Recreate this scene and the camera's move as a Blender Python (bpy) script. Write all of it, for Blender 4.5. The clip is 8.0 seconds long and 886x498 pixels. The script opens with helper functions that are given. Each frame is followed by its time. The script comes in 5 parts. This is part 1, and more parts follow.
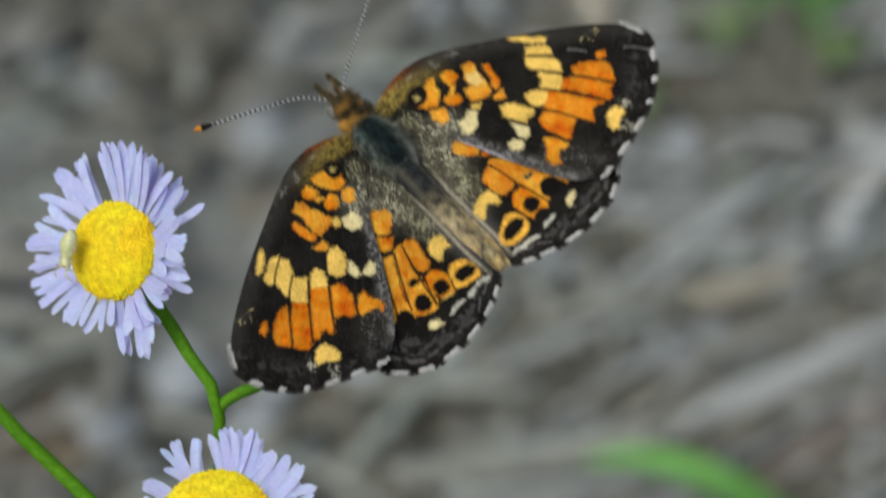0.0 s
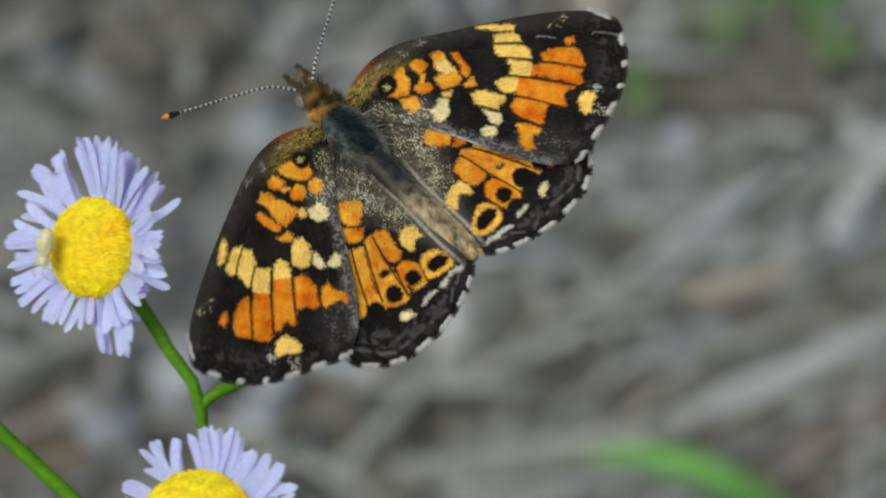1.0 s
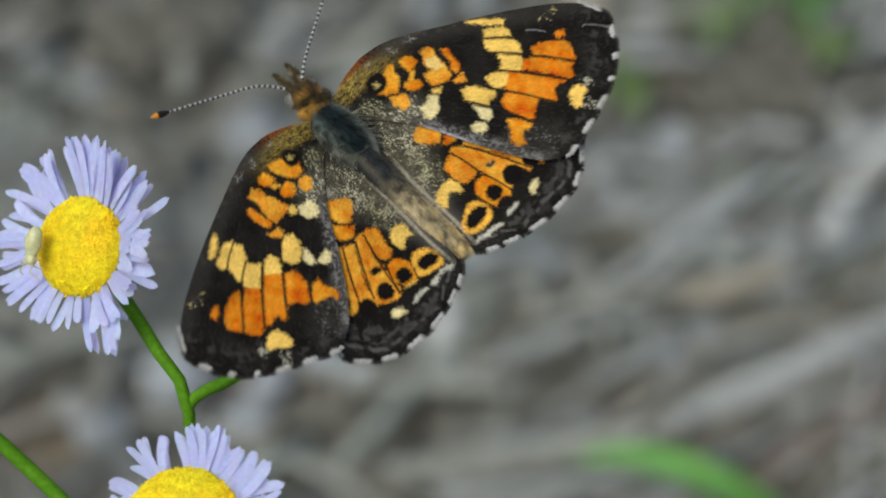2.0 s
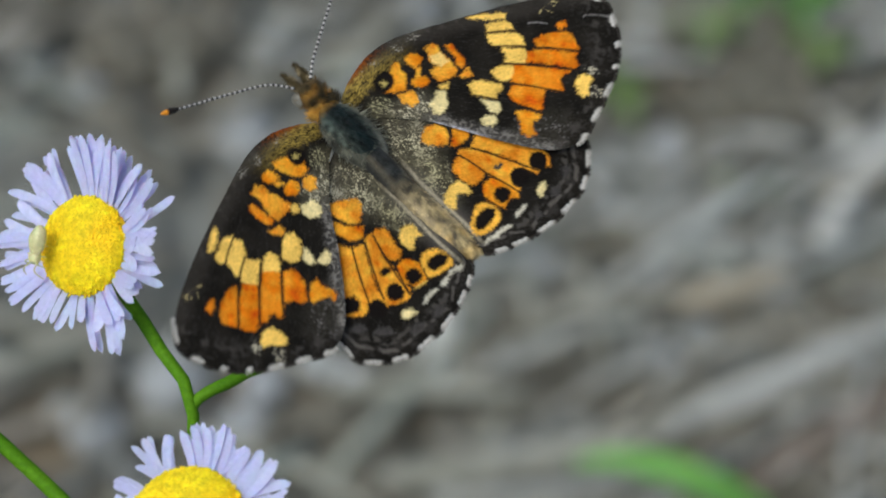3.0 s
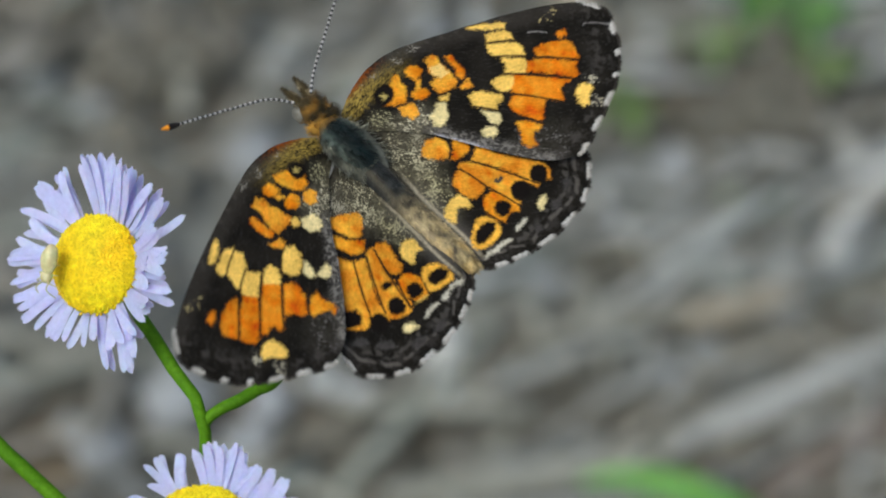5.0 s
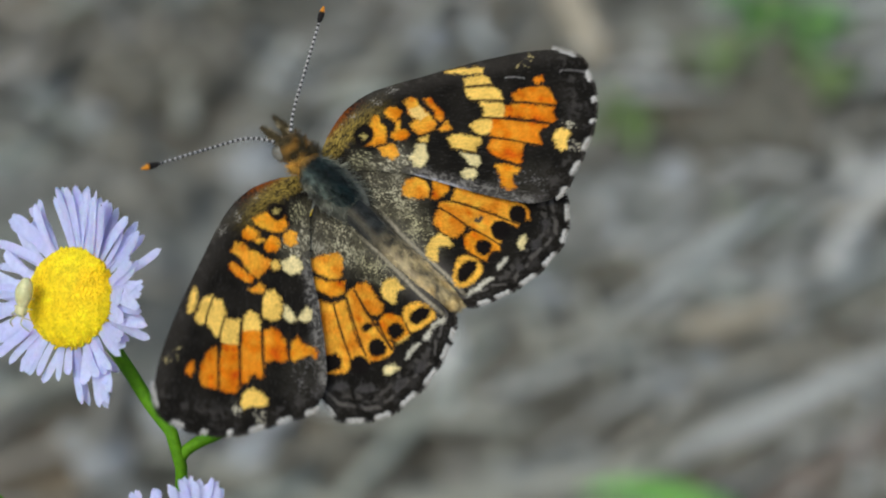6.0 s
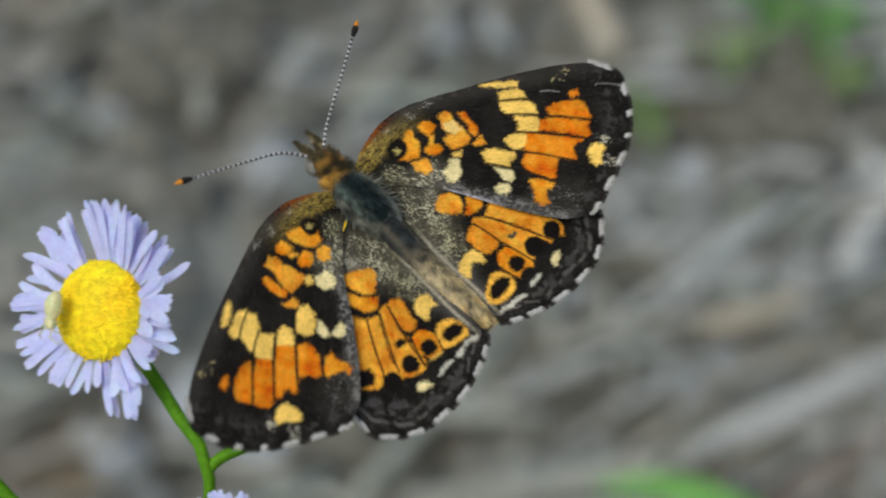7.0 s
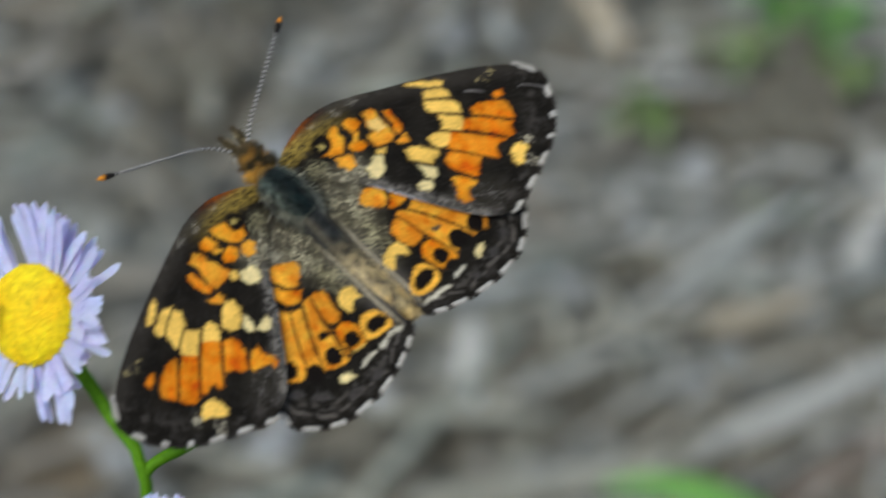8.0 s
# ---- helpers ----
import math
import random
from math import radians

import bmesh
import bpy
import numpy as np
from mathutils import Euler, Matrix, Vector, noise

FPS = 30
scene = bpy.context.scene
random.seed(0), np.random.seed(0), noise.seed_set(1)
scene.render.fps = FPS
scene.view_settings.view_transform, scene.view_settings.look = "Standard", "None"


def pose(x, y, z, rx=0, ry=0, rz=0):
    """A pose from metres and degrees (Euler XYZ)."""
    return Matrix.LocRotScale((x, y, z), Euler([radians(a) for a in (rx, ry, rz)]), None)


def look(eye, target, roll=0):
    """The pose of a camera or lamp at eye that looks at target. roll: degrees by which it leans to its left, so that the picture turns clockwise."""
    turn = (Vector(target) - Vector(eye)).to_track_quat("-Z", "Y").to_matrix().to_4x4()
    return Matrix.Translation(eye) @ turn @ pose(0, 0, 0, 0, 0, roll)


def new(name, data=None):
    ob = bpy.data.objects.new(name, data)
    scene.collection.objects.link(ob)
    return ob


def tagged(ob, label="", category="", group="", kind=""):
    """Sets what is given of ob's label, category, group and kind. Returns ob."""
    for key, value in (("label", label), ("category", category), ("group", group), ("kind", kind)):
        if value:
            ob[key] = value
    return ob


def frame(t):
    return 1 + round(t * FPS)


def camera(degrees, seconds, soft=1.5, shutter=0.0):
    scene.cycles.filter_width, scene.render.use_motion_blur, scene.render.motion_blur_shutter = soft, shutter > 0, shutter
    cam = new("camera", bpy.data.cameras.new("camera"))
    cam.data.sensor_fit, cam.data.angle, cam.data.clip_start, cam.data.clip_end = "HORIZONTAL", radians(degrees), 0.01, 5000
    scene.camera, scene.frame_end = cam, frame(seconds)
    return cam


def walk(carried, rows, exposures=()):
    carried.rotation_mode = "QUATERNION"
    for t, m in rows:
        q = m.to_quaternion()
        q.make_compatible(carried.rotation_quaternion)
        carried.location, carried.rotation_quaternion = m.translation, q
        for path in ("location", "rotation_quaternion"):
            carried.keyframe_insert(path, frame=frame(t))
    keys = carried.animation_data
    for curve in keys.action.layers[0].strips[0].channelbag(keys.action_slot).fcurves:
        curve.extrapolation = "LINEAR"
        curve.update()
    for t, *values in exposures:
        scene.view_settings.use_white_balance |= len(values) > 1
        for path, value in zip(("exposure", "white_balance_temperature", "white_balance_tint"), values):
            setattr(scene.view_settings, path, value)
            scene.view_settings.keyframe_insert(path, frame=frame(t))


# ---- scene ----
# ---- camera: held by hand on one spot, looking down at the plant ----
cam = camera(20.0, 8.0, soft=2.0, shutter=0.28)
EYE = Vector((0, -0.09642, 0.34491))
cam.data.dof.use_dof = True
cam.data.dof.focus_distance = 0.150
cam.data.dof.aperture_fstop = 31.0
walk(cam, [
    (0, pose(0, -0.0964, 0.3449, 39.845, -0.049, -0.041)),
    (0.5, pose(0, -0.0964, 0.3449, 39.923, -0.089, -0.075)),
    (1, pose(0, -0.0964, 0.3449, 39.794, -0.069, -0.058)),
    (1.5, pose(0, -0.0964, 0.3449, 40.000, 0.000, 0.000)),
    (2, pose(0, -0.0964, 0.3449, 39.794, -0.188, -0.157)),
    (2.2, pose(0, -0.0964, 0.3449, 39.807, -0.207, -0.174)),
    (3.3, pose(0, -0.0964, 0.3449, 39.936, -0.286, -0.240)),
    (3.5, pose(0, -0.0964, 0.3449, 39.962, -0.276, -0.232)),
    (4, pose(0, -0.0964, 0.3449, 40.181, -0.237, -0.199)),
    (4.5, pose(0, -0.0964, 0.3449, 40.181, -0.168, -0.141)),
    (4.7, pose(0, -0.0964, 0.3449, 40.219, -0.158, -0.133)),
    (5.8, pose(0, -0.0964, 0.3449, 40.541, -0.158, -0.133)),
    (6, pose(0, -0.0964, 0.3449, 40.567, -0.148, -0.124)),
    (6.5, pose(0, -0.0964, 0.3449, 40.438, 0.039, 0.033)),
    (7, pose(0, -0.0964, 0.3449, 40.477, 0.128, 0.108)),
    (7.5, pose(0, -0.0964, 0.3449, 40.464, 0.178, 0.149)),
    (8, pose(0, -0.0964, 0.3449, 40.451, 0.237, 0.199)),
], [(0, -0.27, 6080, 5), (2, -0.24, 6080, 5), (3.5, -0.16, 6080, 5), (4.7, -0.15, 6080, 5), (8, -0.18, 6080, 5)])

# ---- light: bright overcast sky, a veiled sun ----
SUN_ELEVATION, SUN_TURN = radians(60), radians(-125)
world = bpy.data.worlds.new("world")
scene.world = world
world.use_nodes = True
wn = world.node_tree
sky = wn.nodes.new("ShaderNodeTexSky")
sky.sky_type = "NISHITA"
sky.sun_disc = False
sky.sun_elevation, sky.sun_rotation = SUN_ELEVATION, SUN_TURN
sky.air_density, sky.dust_density, sky.ozone_density = 1.0, 5.0, 1.0
wn.links.new(sky.outputs[0], wn.nodes["Background"].inputs[0])
wn.nodes["Background"].inputs[1].default_value = 0.15
sun = new("sun", bpy.data.lights.new("sun", "SUN"))
sun.data.energy, sun.data.angle, sun.data.color = 1.5, radians(40), (1.0, 0.985, 0.95)
sun.matrix_basis = look((0, 0, 0), (-math.sin(SUN_TURN) * math.cos(SUN_ELEVATION), -math.cos(SUN_TURN) * math.cos(SUN_ELEVATION), -math.sin(SUN_ELEVATION)))


# ---- materials ----
def material(name, roughness=0.7, specular=0.3):
    m = bpy.data.materials.new(name)
    m.use_nodes = True
    b = m.node_tree.nodes["Principled BSDF"]
    b.inputs["Roughness"].default_value = roughness
    b.inputs["Specular IOR Level"].default_value = specular
    return m, m.node_tree, b


def noise_node(nt, scale, detail=4.0, rough=0.6, coords="Object"):
    tc = nt.nodes.new("ShaderNodeTexCoord")
    n = nt.nodes.new("ShaderNodeTexNoise")
    n.inputs["Scale"].default_value, n.inputs["Detail"].default_value, n.inputs["Roughness"].default_value = scale, detail, rough
    nt.links.new(tc.outputs[coords], n.inputs["Vector"])
    return n


def ramp(nt, source, stops):
    r = nt.nodes.new("ShaderNodeValToRGB")
    e = r.color_ramp.elements
    while len(e) < len(stops):
        e.new(0.5)
    for el, (p, c) in zip(e, stops):
        el.position, el.color = p, (*c, 1)
    nt.links.new(source, r.inputs[0])
    return r


def blend(nt, kind, fac, a, b):
    x = nt.nodes.new("ShaderNodeMix")
    x.data_type, x.blend_type = "RGBA", kind
    for socket, value in ((x.inputs["Factor"], fac), (x.inputs["A"], a), (x.inputs["B"], b)):
        if isinstance(value, (int, float)):
            socket.default_value = value
        elif isinstance(value, tuple):
            socket.default_value = (*value, 1)
        else:
            nt.links.new(value, socket)
    return x.outputs["Result"]


def bump(nt, bsdf, source, strength, distance):
    k = nt.nodes.new("ShaderNodeBump")
    k.inputs["Strength"].default_value, k.inputs["Distance"].default_value = strength, distance
    nt.links.new(source, k.inputs["Height"])
    nt.links.new(k.outputs[0], bsdf.inputs["Normal"])


def mottled(name, stops, scale, fine=6.0, roughness=0.8, specular=0.3, relief=0.0, per_object=0.0, per_island=0.0, subsurface=0.0):
    """Two scales of noise through a colour ramp, with relief, varied from piece to piece."""
    m, nt, b = material(name, roughness, specular)
    broad = noise_node(nt, scale)
    small = noise_node(nt, scale * fine, 6.0)
    colour = ramp(nt, broad.outputs["Fac"], stops).outputs[0]
    grain = ramp(nt, small.outputs["Fac"], [(0.25, (0.72, 0.72, 0.72)), (0.75, (1.2, 1.2, 1.2))]).outputs[0]
    colour = blend(nt, "MULTIPLY", 1.0, colour, grain)
    if per_object or per_island:
        if per_object:
            source = nt.nodes.new("ShaderNodeObjectInfo").outputs["Random"]
        else:
            source = nt.nodes.new("ShaderNodeNewGeometry").outputs["Random Per Island"]
        s = per_object or per_island
        tone = ramp(nt, source, [(0.0, (1 - s, 1 - s, 1 - s)), (1.0, (1 + s, 1 + s, 1 + s))]).outputs[0]
        colour = blend(nt, "MULTIPLY", 1.0, colour, tone)
    nt.links.new(colour, b.inputs["Base Color"])
    if relief:
        bump(nt, b, small.outputs["Fac"], 0.6, relief)
    if subsurface:
        b.inputs["Subsurface Weight"].default_value = subsurface
        b.inputs["Subsurface Scale"].default_value = 0.0006
    return m


def scaled(name, roughness=0.7, grain_scale=9000.0, sheen=0.0):
    """Insect scales: the colour laid down on the mesh, broken up by fine grain."""
    m, nt, b = material(name, roughness, 0.05)
    a = nt.nodes.new("ShaderNodeVertexColor")
    a.layer_name = "pattern"
    fine = noise_node(nt, grain_scale, 3.0, 0.7)
    broad = noise_node(nt, grain_scale / 9, 4.0, 0.6)
    c = blend(nt, "MULTIPLY", 1.0, a.outputs[0], ramp(nt, fine.outputs["Fac"], [(0.3, (0.86, 0.86, 0.86)), (0.72, (1.12, 1.11, 1.10))]).outputs[0])
    c = blend(nt, "MULTIPLY", 1.0, c, ramp(nt, broad.outputs["Fac"], [(0.3, (0.86, 0.84, 0.8)), (0.7, (1.1, 1.1, 1.1))]).outputs[0])
    nt.links.new(c, b.inputs["Base Color"])
    bump(nt, b, fine.outputs["Fac"], 0.5, 0.00003)
    b.inputs["Sheen Weight"].default_value = sheen
    b.inputs["Sheen Roughness"].default_value = 0.5
    return m


SOIL = mottled("soil", [(0.3, (0.127, 0.131, 0.111)), (0.5, (0.183, 0.189, 0.166)), (0.7, (0.249, 0.258, 0.234))], 55.0, 7.0, 0.95, 0.2, 0.002)
soil_nodes = SOIL.node_tree
patch = ramp(soil_nodes, noise_node(soil_nodes, 24.0, 3.0).outputs["Fac"], [(0.50, (0, 0, 0)), (0.62, (1, 1, 1))])
soil_bsdf = soil_nodes.nodes["Principled BSDF"]
soil_colour = soil_bsdf.inputs["Base Color"].links[0].from_socket
soil_nodes.links.new(blend(soil_nodes, "MULTIPLY", patch.outputs[0], soil_colour, (0.95, 0.76, 0.58)), soil_bsdf.inputs["Base Color"])
STRAW = mottled("dry_straw", [(0.3, (0.206, 0.209, 0.182)), (0.6, (0.287, 0.292, 0.262)), (0.8, (0.363, 0.367, 0.336))], 90.0, 8.0, 0.85, 0.3, 0.0004, per_island=0.35)
straw_nodes = STRAW.node_tree
straw_bsdf = straw_nodes.nodes["Principled BSDF"]
straw_tint = ramp(straw_nodes, straw_nodes.nodes.new("ShaderNodeNewGeometry").outputs["Random Per Island"], [(0.0, (1.10, 0.92, 0.76)), (0.22, (1.0, 1.0, 1.0)), (0.45, (1.12, 1.0, 0.90)), (0.7, (0.92, 1.0, 0.94)), (1.0, (0.98, 1.02, 1.10))])
straw_nodes.links.new(blend(straw_nodes, "MULTIPLY", 1.0, straw_bsdf.inputs["Base Color"].links[0].from_socket, straw_tint.outputs[0]), straw_bsdf.inputs["Base Color"])
STALK = mottled("bleached_stalk", [(0.3, (0.42, 0.425, 0.385)), (0.7, (0.56, 0.565, 0.52))], 60.0, 8.0, 0.85, 0.3, 0.0004)
TAN = mottled("tan_stalk", [(0.3, (0.30, 0.265, 0.19)), (0.7, (0.40, 0.355, 0.265))], 60.0, 8.0, 0.85, 0.3, 0.0004)
WEATHERED = mottled("weathered_stalk", [(0.3, (0.31, 0.315, 0.285)), (0.7, (0.42, 0.425, 0.39))], 60.0, 8.0, 0.85, 0.3, 0.0004)
RUSSET = mottled("russet_stalk", [(0.3, (0.15, 0.122, 0.095)), (0.7, (0.22, 0.185, 0.15))], 60.0, 8.0, 0.85, 0.3, 0.0004)
STONE = mottled("pale_stone", [(0.3, (0.29, 0.305, 0.30)), (0.7, (0.40, 0.42, 0.42))], 90.0, 6.0, 0.9, 0.3, 0.0006, per_object=0.15)
GRAVEL = mottled("grey_gravel", [(0.3, (0.17, 0.178, 0.162)), (0.7, (0.36, 0.376, 0.358))], 120.0, 6.0, 0.9, 0.3, 0.0005, per_island=0.5)
BARK = mottled("dark_bark", [(0.3, (0.10, 0.096, 0.072)), (0.7, (0.17, 0.16, 0.125))], 90.0, 6.0, 0.95, 0.2, 0.0008, per_island=0.3)
WEED = mottled("dull_leaf", [(0.3, (0.105, 0.150, 0.052)), (0.7, (0.155, 0.205, 0.078))], 70.0, 6.0, 0.6, 0.3, 0.0002, per_island=0.25)
LEAF = mottled("green_leaf", [(0.3, (0.080, 0.185, 0.040)), (0.7, (0.125, 0.255, 0.065))], 70.0, 6.0, 0.6, 0.3, 0.0002, per_island=0.25)
BLADE = mottled("fresh_leaf", [(0.3, (0.10, 0.27, 0.035)), (0.7, (0.17, 0.38, 0.075))], 70.0, 6.0, 0.55, 0.4, 0.0002, per_island=0.25, subsurface=0.1)
STEM = mottled("green_stem", [(0.3, (0.052, 0.160, 0.003)), (0.7, (0.105, 0.255, 0.008))], 420.0, 7.0, 0.6, 0.10, 0.00005)
BRACT = mottled("green_bract", [(0.3, (0.07, 0.17, 0.025)), (0.7, (0.15, 0.30, 0.06))], 600.0, 5.0, 0.6, 0.3, 0.00005, per_island=0.25)
PETAL = mottled("lavender_white_ray", [(0.3, (0.735, 0.70, 0.97)), (0.65, (0.86, 0.855, 0.98))], 300.0, 6.0, 0.6, 0.25, 0.00002, per_object=0.06, subsurface=0.4)
petal_nodes = PETAL.node_tree
glow_through = petal_nodes.nodes.new("ShaderNodeBsdfTranslucent")
glow_through.inputs[0].default_value = (0.86, 0.83, 1.0, 1)
petal_mix = petal_nodes.nodes.new("ShaderNodeMixShader")
petal_mix.inputs[0].default_value = 0.52
petal_nodes.links.new(petal_nodes.nodes["Principled BSDF"].outputs[0], petal_mix.inputs[1])
petal_nodes.links.new(glow_through.outputs[0], petal_mix.inputs[2])
petal_nodes.links.new(petal_mix.outputs[0], petal_nodes.nodes["Material Output"].inputs[0])
FLORET = mottled("yellow_floret", [(0.3, (0.94, 0.58, 0.004)), (0.62, (0.95, 0.75, 0.012))], 260.0, 8.0, 0.6, 0.2, 0.00003, per_island=0.12, subsurface=0.15)
SCALES = scaled("wing_scales")
UNDER = mottled("wing_underside", [(0.35, (0.42, 0.28, 0.10)), (0.65, (0.58, 0.44, 0.22))], 500.0, 8.0, 0.7, 0.2)
FUR = scaled("body_fur", 0.75, 7000.0, 0.1)
EYE_MAT = mottled("compound_eye", [(0.3, (0.10, 0.095, 0.075)), (0.7, (0.22, 0.21, 0.17))], 900.0, 8.0, 0.5, 0.3)
SPIDER = mottled("pale_cuticle", [(0.3, (0.50, 0.49, 0.22)), (0.7, (0.64, 0.62, 0.34))], 900.0, 5.0, 0.4, 0.4, subsurface=0.3)


# ---- building helpers ----
def mesh_of(name, verts, faces, mat, smooth=True, colours=None):
    me = bpy.data.meshes.new(name)
    me.from_pydata([tuple(v) for v in verts], [], faces)
    me.materials.append(mat)
    if smooth:
        me.polygons.foreach_set("use_smooth", [True] * len(me.polygons))
    if colours is not None:
        at = me.color_attributes.new("pattern", "FLOAT_COLOR", "POINT")
        at.data.foreach_set("color", np.c_[colours, np.ones(len(colours))].astype(np.float32).ravel())
    me.update()
    return me


def part(name, me, parent, label="", m=None):
    ob = new(name, me)
    ob.parent = parent
    if m is not None:
        ob.matrix_basis = m
    return tagged(ob, label)


def spline(points, n):
    """n points spread evenly along a smooth curve through points (any dimension)."""
    p = np.array(points, float)
    p = np.vstack([2 * p[0] - p[1], p, 2 * p[-1] - p[-2]])
    out = []
    for i in range(1, len(p) - 2):
        a, b, c, d = p[i - 1:i + 3]
        for t in np.linspace(0, 1, 24, endpoint=False):
            out.append(0.5 * (2 * b + (c - a) * t + (2 * a - 5 * b + 4 * c - d) * t * t + (3 * b - a - 3 * c + d) * t ** 3))
    out = np.array(out + [p[-2]])
    s = np.r_[0, np.cumsum(np.linalg.norm(np.diff(out, axis=0), axis=1))]
    q = np.linspace(0, s[-1], n)
    return np.array([np.interp(q, s, out[:, k]) for k in range(out.shape[1])]).T


def tube(points, radii, rings=24, sides=12, rough=0.0, seed=0):
    """Verts and faces of a round tube along a smooth curve, with closed ends."""
    path = spline(points, rings)
    rad = np.interp(np.linspace(0, 1, rings), np.linspace(0, 1, len(radii)), radii)
    rng = np.random.RandomState(seed)
    verts, faces = [], []
    side = None
    for i in range(rings):
        d = path[min(i + 1, rings - 1)] - path[max(i - 1, 0)]
        d = d / (np.linalg.norm(d) + 1e-12)
        if side is None:
            side = np.cross(d, [0.3, 0.5, 0.8])
        side = side - d * (side @ d)
        side /= np.linalg.norm(side)
        up = np.cross(d, side)
        for k in range(sides):
            a = 2 * math.pi * k / sides
            r = rad[i] * (1 + rough * rng.uniform(-1, 1))
            verts.append(path[i] + r * (math.cos(a) * side + math.sin(a) * up))
    for i in range(rings - 1):
        for k in range(sides):
            k2 = (k + 1) % sides
            faces.append((i * sides + k, i * sides + k2, (i + 1) * sides + k2, (i + 1) * sides + k))
    faces.append(tuple(range(sides))[::-1])
    faces.append(tuple((rings - 1) * sides + k for k in range(sides)))
    return verts, faces


def ball(radii, centre=(0, 0, 0), nu=24, nv=14, lump=0.0, seed=0):
    """Verts and faces of a lumpy ellipsoid."""
    verts, faces = [], []
    for j in range(nv + 1):
        th = math.pi * j / nv
        for i in range(nu):
            ph = 2 * math.pi * i / nu
            d = Vector((math.sin(th) * math.cos(ph), math.sin(th) * math.sin(ph), math.cos(th)))
            k = 1 + lump * noise.noise(d * 1.7 + Vector((seed * 3.1, seed * 1.7, 0)))
            verts.append((centre[0] + radii[0] * d.x * k, centre[1] + radii[1] * d.y * k, centre[2] + radii[2] * d.z * k))
    for j in range(nv):
        for i in range(nu):
            i2 = (i + 1) % nu
            faces.append((j * nu + i, (j + 1) * nu + i, (j + 1) * nu + i2, j * nu + i2))
    return verts, faces


def join(pieces):
    verts, faces = [], []
    for v, f in pieces:
        o = len(verts)
        verts += list(v)
        faces += [tuple(o + i for i in q) for q in f]
    return verts, faces


def value_noise(x, y, seed):
    xi, yi = np.floor(x).astype(np.int64), np.floor(y).astype(np.int64)
    fx, fy = x - xi, y - yi
    fx, fy = fx * fx * (3 - 2 * fx), fy * fy * (3 - 2 * fy)

    def lattice(i, j):
        h = (i * 374761393 + j * 668265263 + seed * 1442695041) & 0x7FFFFFFF
        h = ((h ^ (h >> 13)) * 1274126177) & 0x7FFFFFFF
        return ((h ^ (h >> 16)) & 0xFFFF) / 65535.0
    a = lattice(xi, yi) * (1 - fx) + lattice(xi + 1, yi) * fx
    b = lattice(xi, yi + 1) * (1 - fx) + lattice(xi + 1, yi + 1) * fx
    return a * (1 - fy) + b * fy


def smooth_step(lo, hi, x):
    t = np.clip((x - lo) / (hi - lo), 0, 1)
    return t * t * (3 - 2 * t)


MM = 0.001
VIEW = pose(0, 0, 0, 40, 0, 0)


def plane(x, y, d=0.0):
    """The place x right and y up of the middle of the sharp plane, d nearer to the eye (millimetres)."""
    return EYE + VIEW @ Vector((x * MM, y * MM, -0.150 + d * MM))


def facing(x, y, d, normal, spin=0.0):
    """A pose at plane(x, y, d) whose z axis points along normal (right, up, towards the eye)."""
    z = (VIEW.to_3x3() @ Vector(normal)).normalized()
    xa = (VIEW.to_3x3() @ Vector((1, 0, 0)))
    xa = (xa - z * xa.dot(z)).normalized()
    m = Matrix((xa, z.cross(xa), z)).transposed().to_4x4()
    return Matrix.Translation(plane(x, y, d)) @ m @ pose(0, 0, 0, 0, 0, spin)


# ---- the ground and what lies on it ----
def ground():
    n = 120
    xs = np.sign(np.linspace(-1, 1, n)) * np.abs(np.linspace(-1, 1, n)) ** 5 * 400
    verts = []
    for y in xs:
        for x in xs:
            near = max(0.0, 1 - math.hypot(x, y - 0.19) / 3.0)
            z = near * (0.006 * (noise.noise(Vector((x * 14, y * 14, 0))) - 0.2) + 0.003 * noise.noise(Vector((x * 55, y * 55, 3))))
            verts.append((x, y + 0.19, z))
    faces = [(j * n + i, j * n + i + 1, (j + 1) * n + i + 1, (j + 1) * n + i) for j in range(n - 1) for i in range(n - 1)]
    ob = new("ground", mesh_of("ground", verts, faces, SOIL))
    tagged(ob, "bare grey-brown soil strewn with dry litter and gravel", "ground", kind="structure")


def stalk(name, label, category, a, b, radius, mat, lift=0.0, bend=0.1, seed=0):
    """A dry stalk lying on the soil from a to b (plan, metres)."""
    rng = random.Random(seed)
    a, b = Vector((*a, radius * 0.8 + lift)), Vector((*b, radius * 0.8 + lift * 0.5))
    side = Vector((-(b - a).y, (b - a).x, 0))
    pts = [a, a.lerp(b, 0.3) + side * bend * rng.uniform(-0.5, 0.5), a.lerp(b, 0.65) + side * bend * rng.uniform(-0.5, 0.5), b]
    mid = (a + b) / 2
    mid.z = 0
    v, f = tube([p - mid for p in pts], [radius * 0.8, radius * 1.05, radius, radius * 0.7], 26, 10, 0.06, seed)
    ob = new(name, mesh_of(name, v, f, mat))
    ob.matrix_basis = Matrix.Translation(mid)
    return tagged(ob, label, category, "dry stalks on the ground")


def stone(x, y, r, seed):
    v, f = ball((r, r * 0.85, min(r * 0.6, 0.004)), (0, 0, min(r * 0.35, 0.001)), 20, 12, 0.35, seed)
    ob = new("pebble", mesh_of("pebble", v, f, STONE))
    ob.matrix_basis = pose(x, y, 0, 0, 0, seed * 47)
    tagged(ob, "pale grey rounded pebble lying on the soil" if r < 0.008 else "broad flat pale grey stone sunk in the soil", "pebble", "pebbles on the ground")


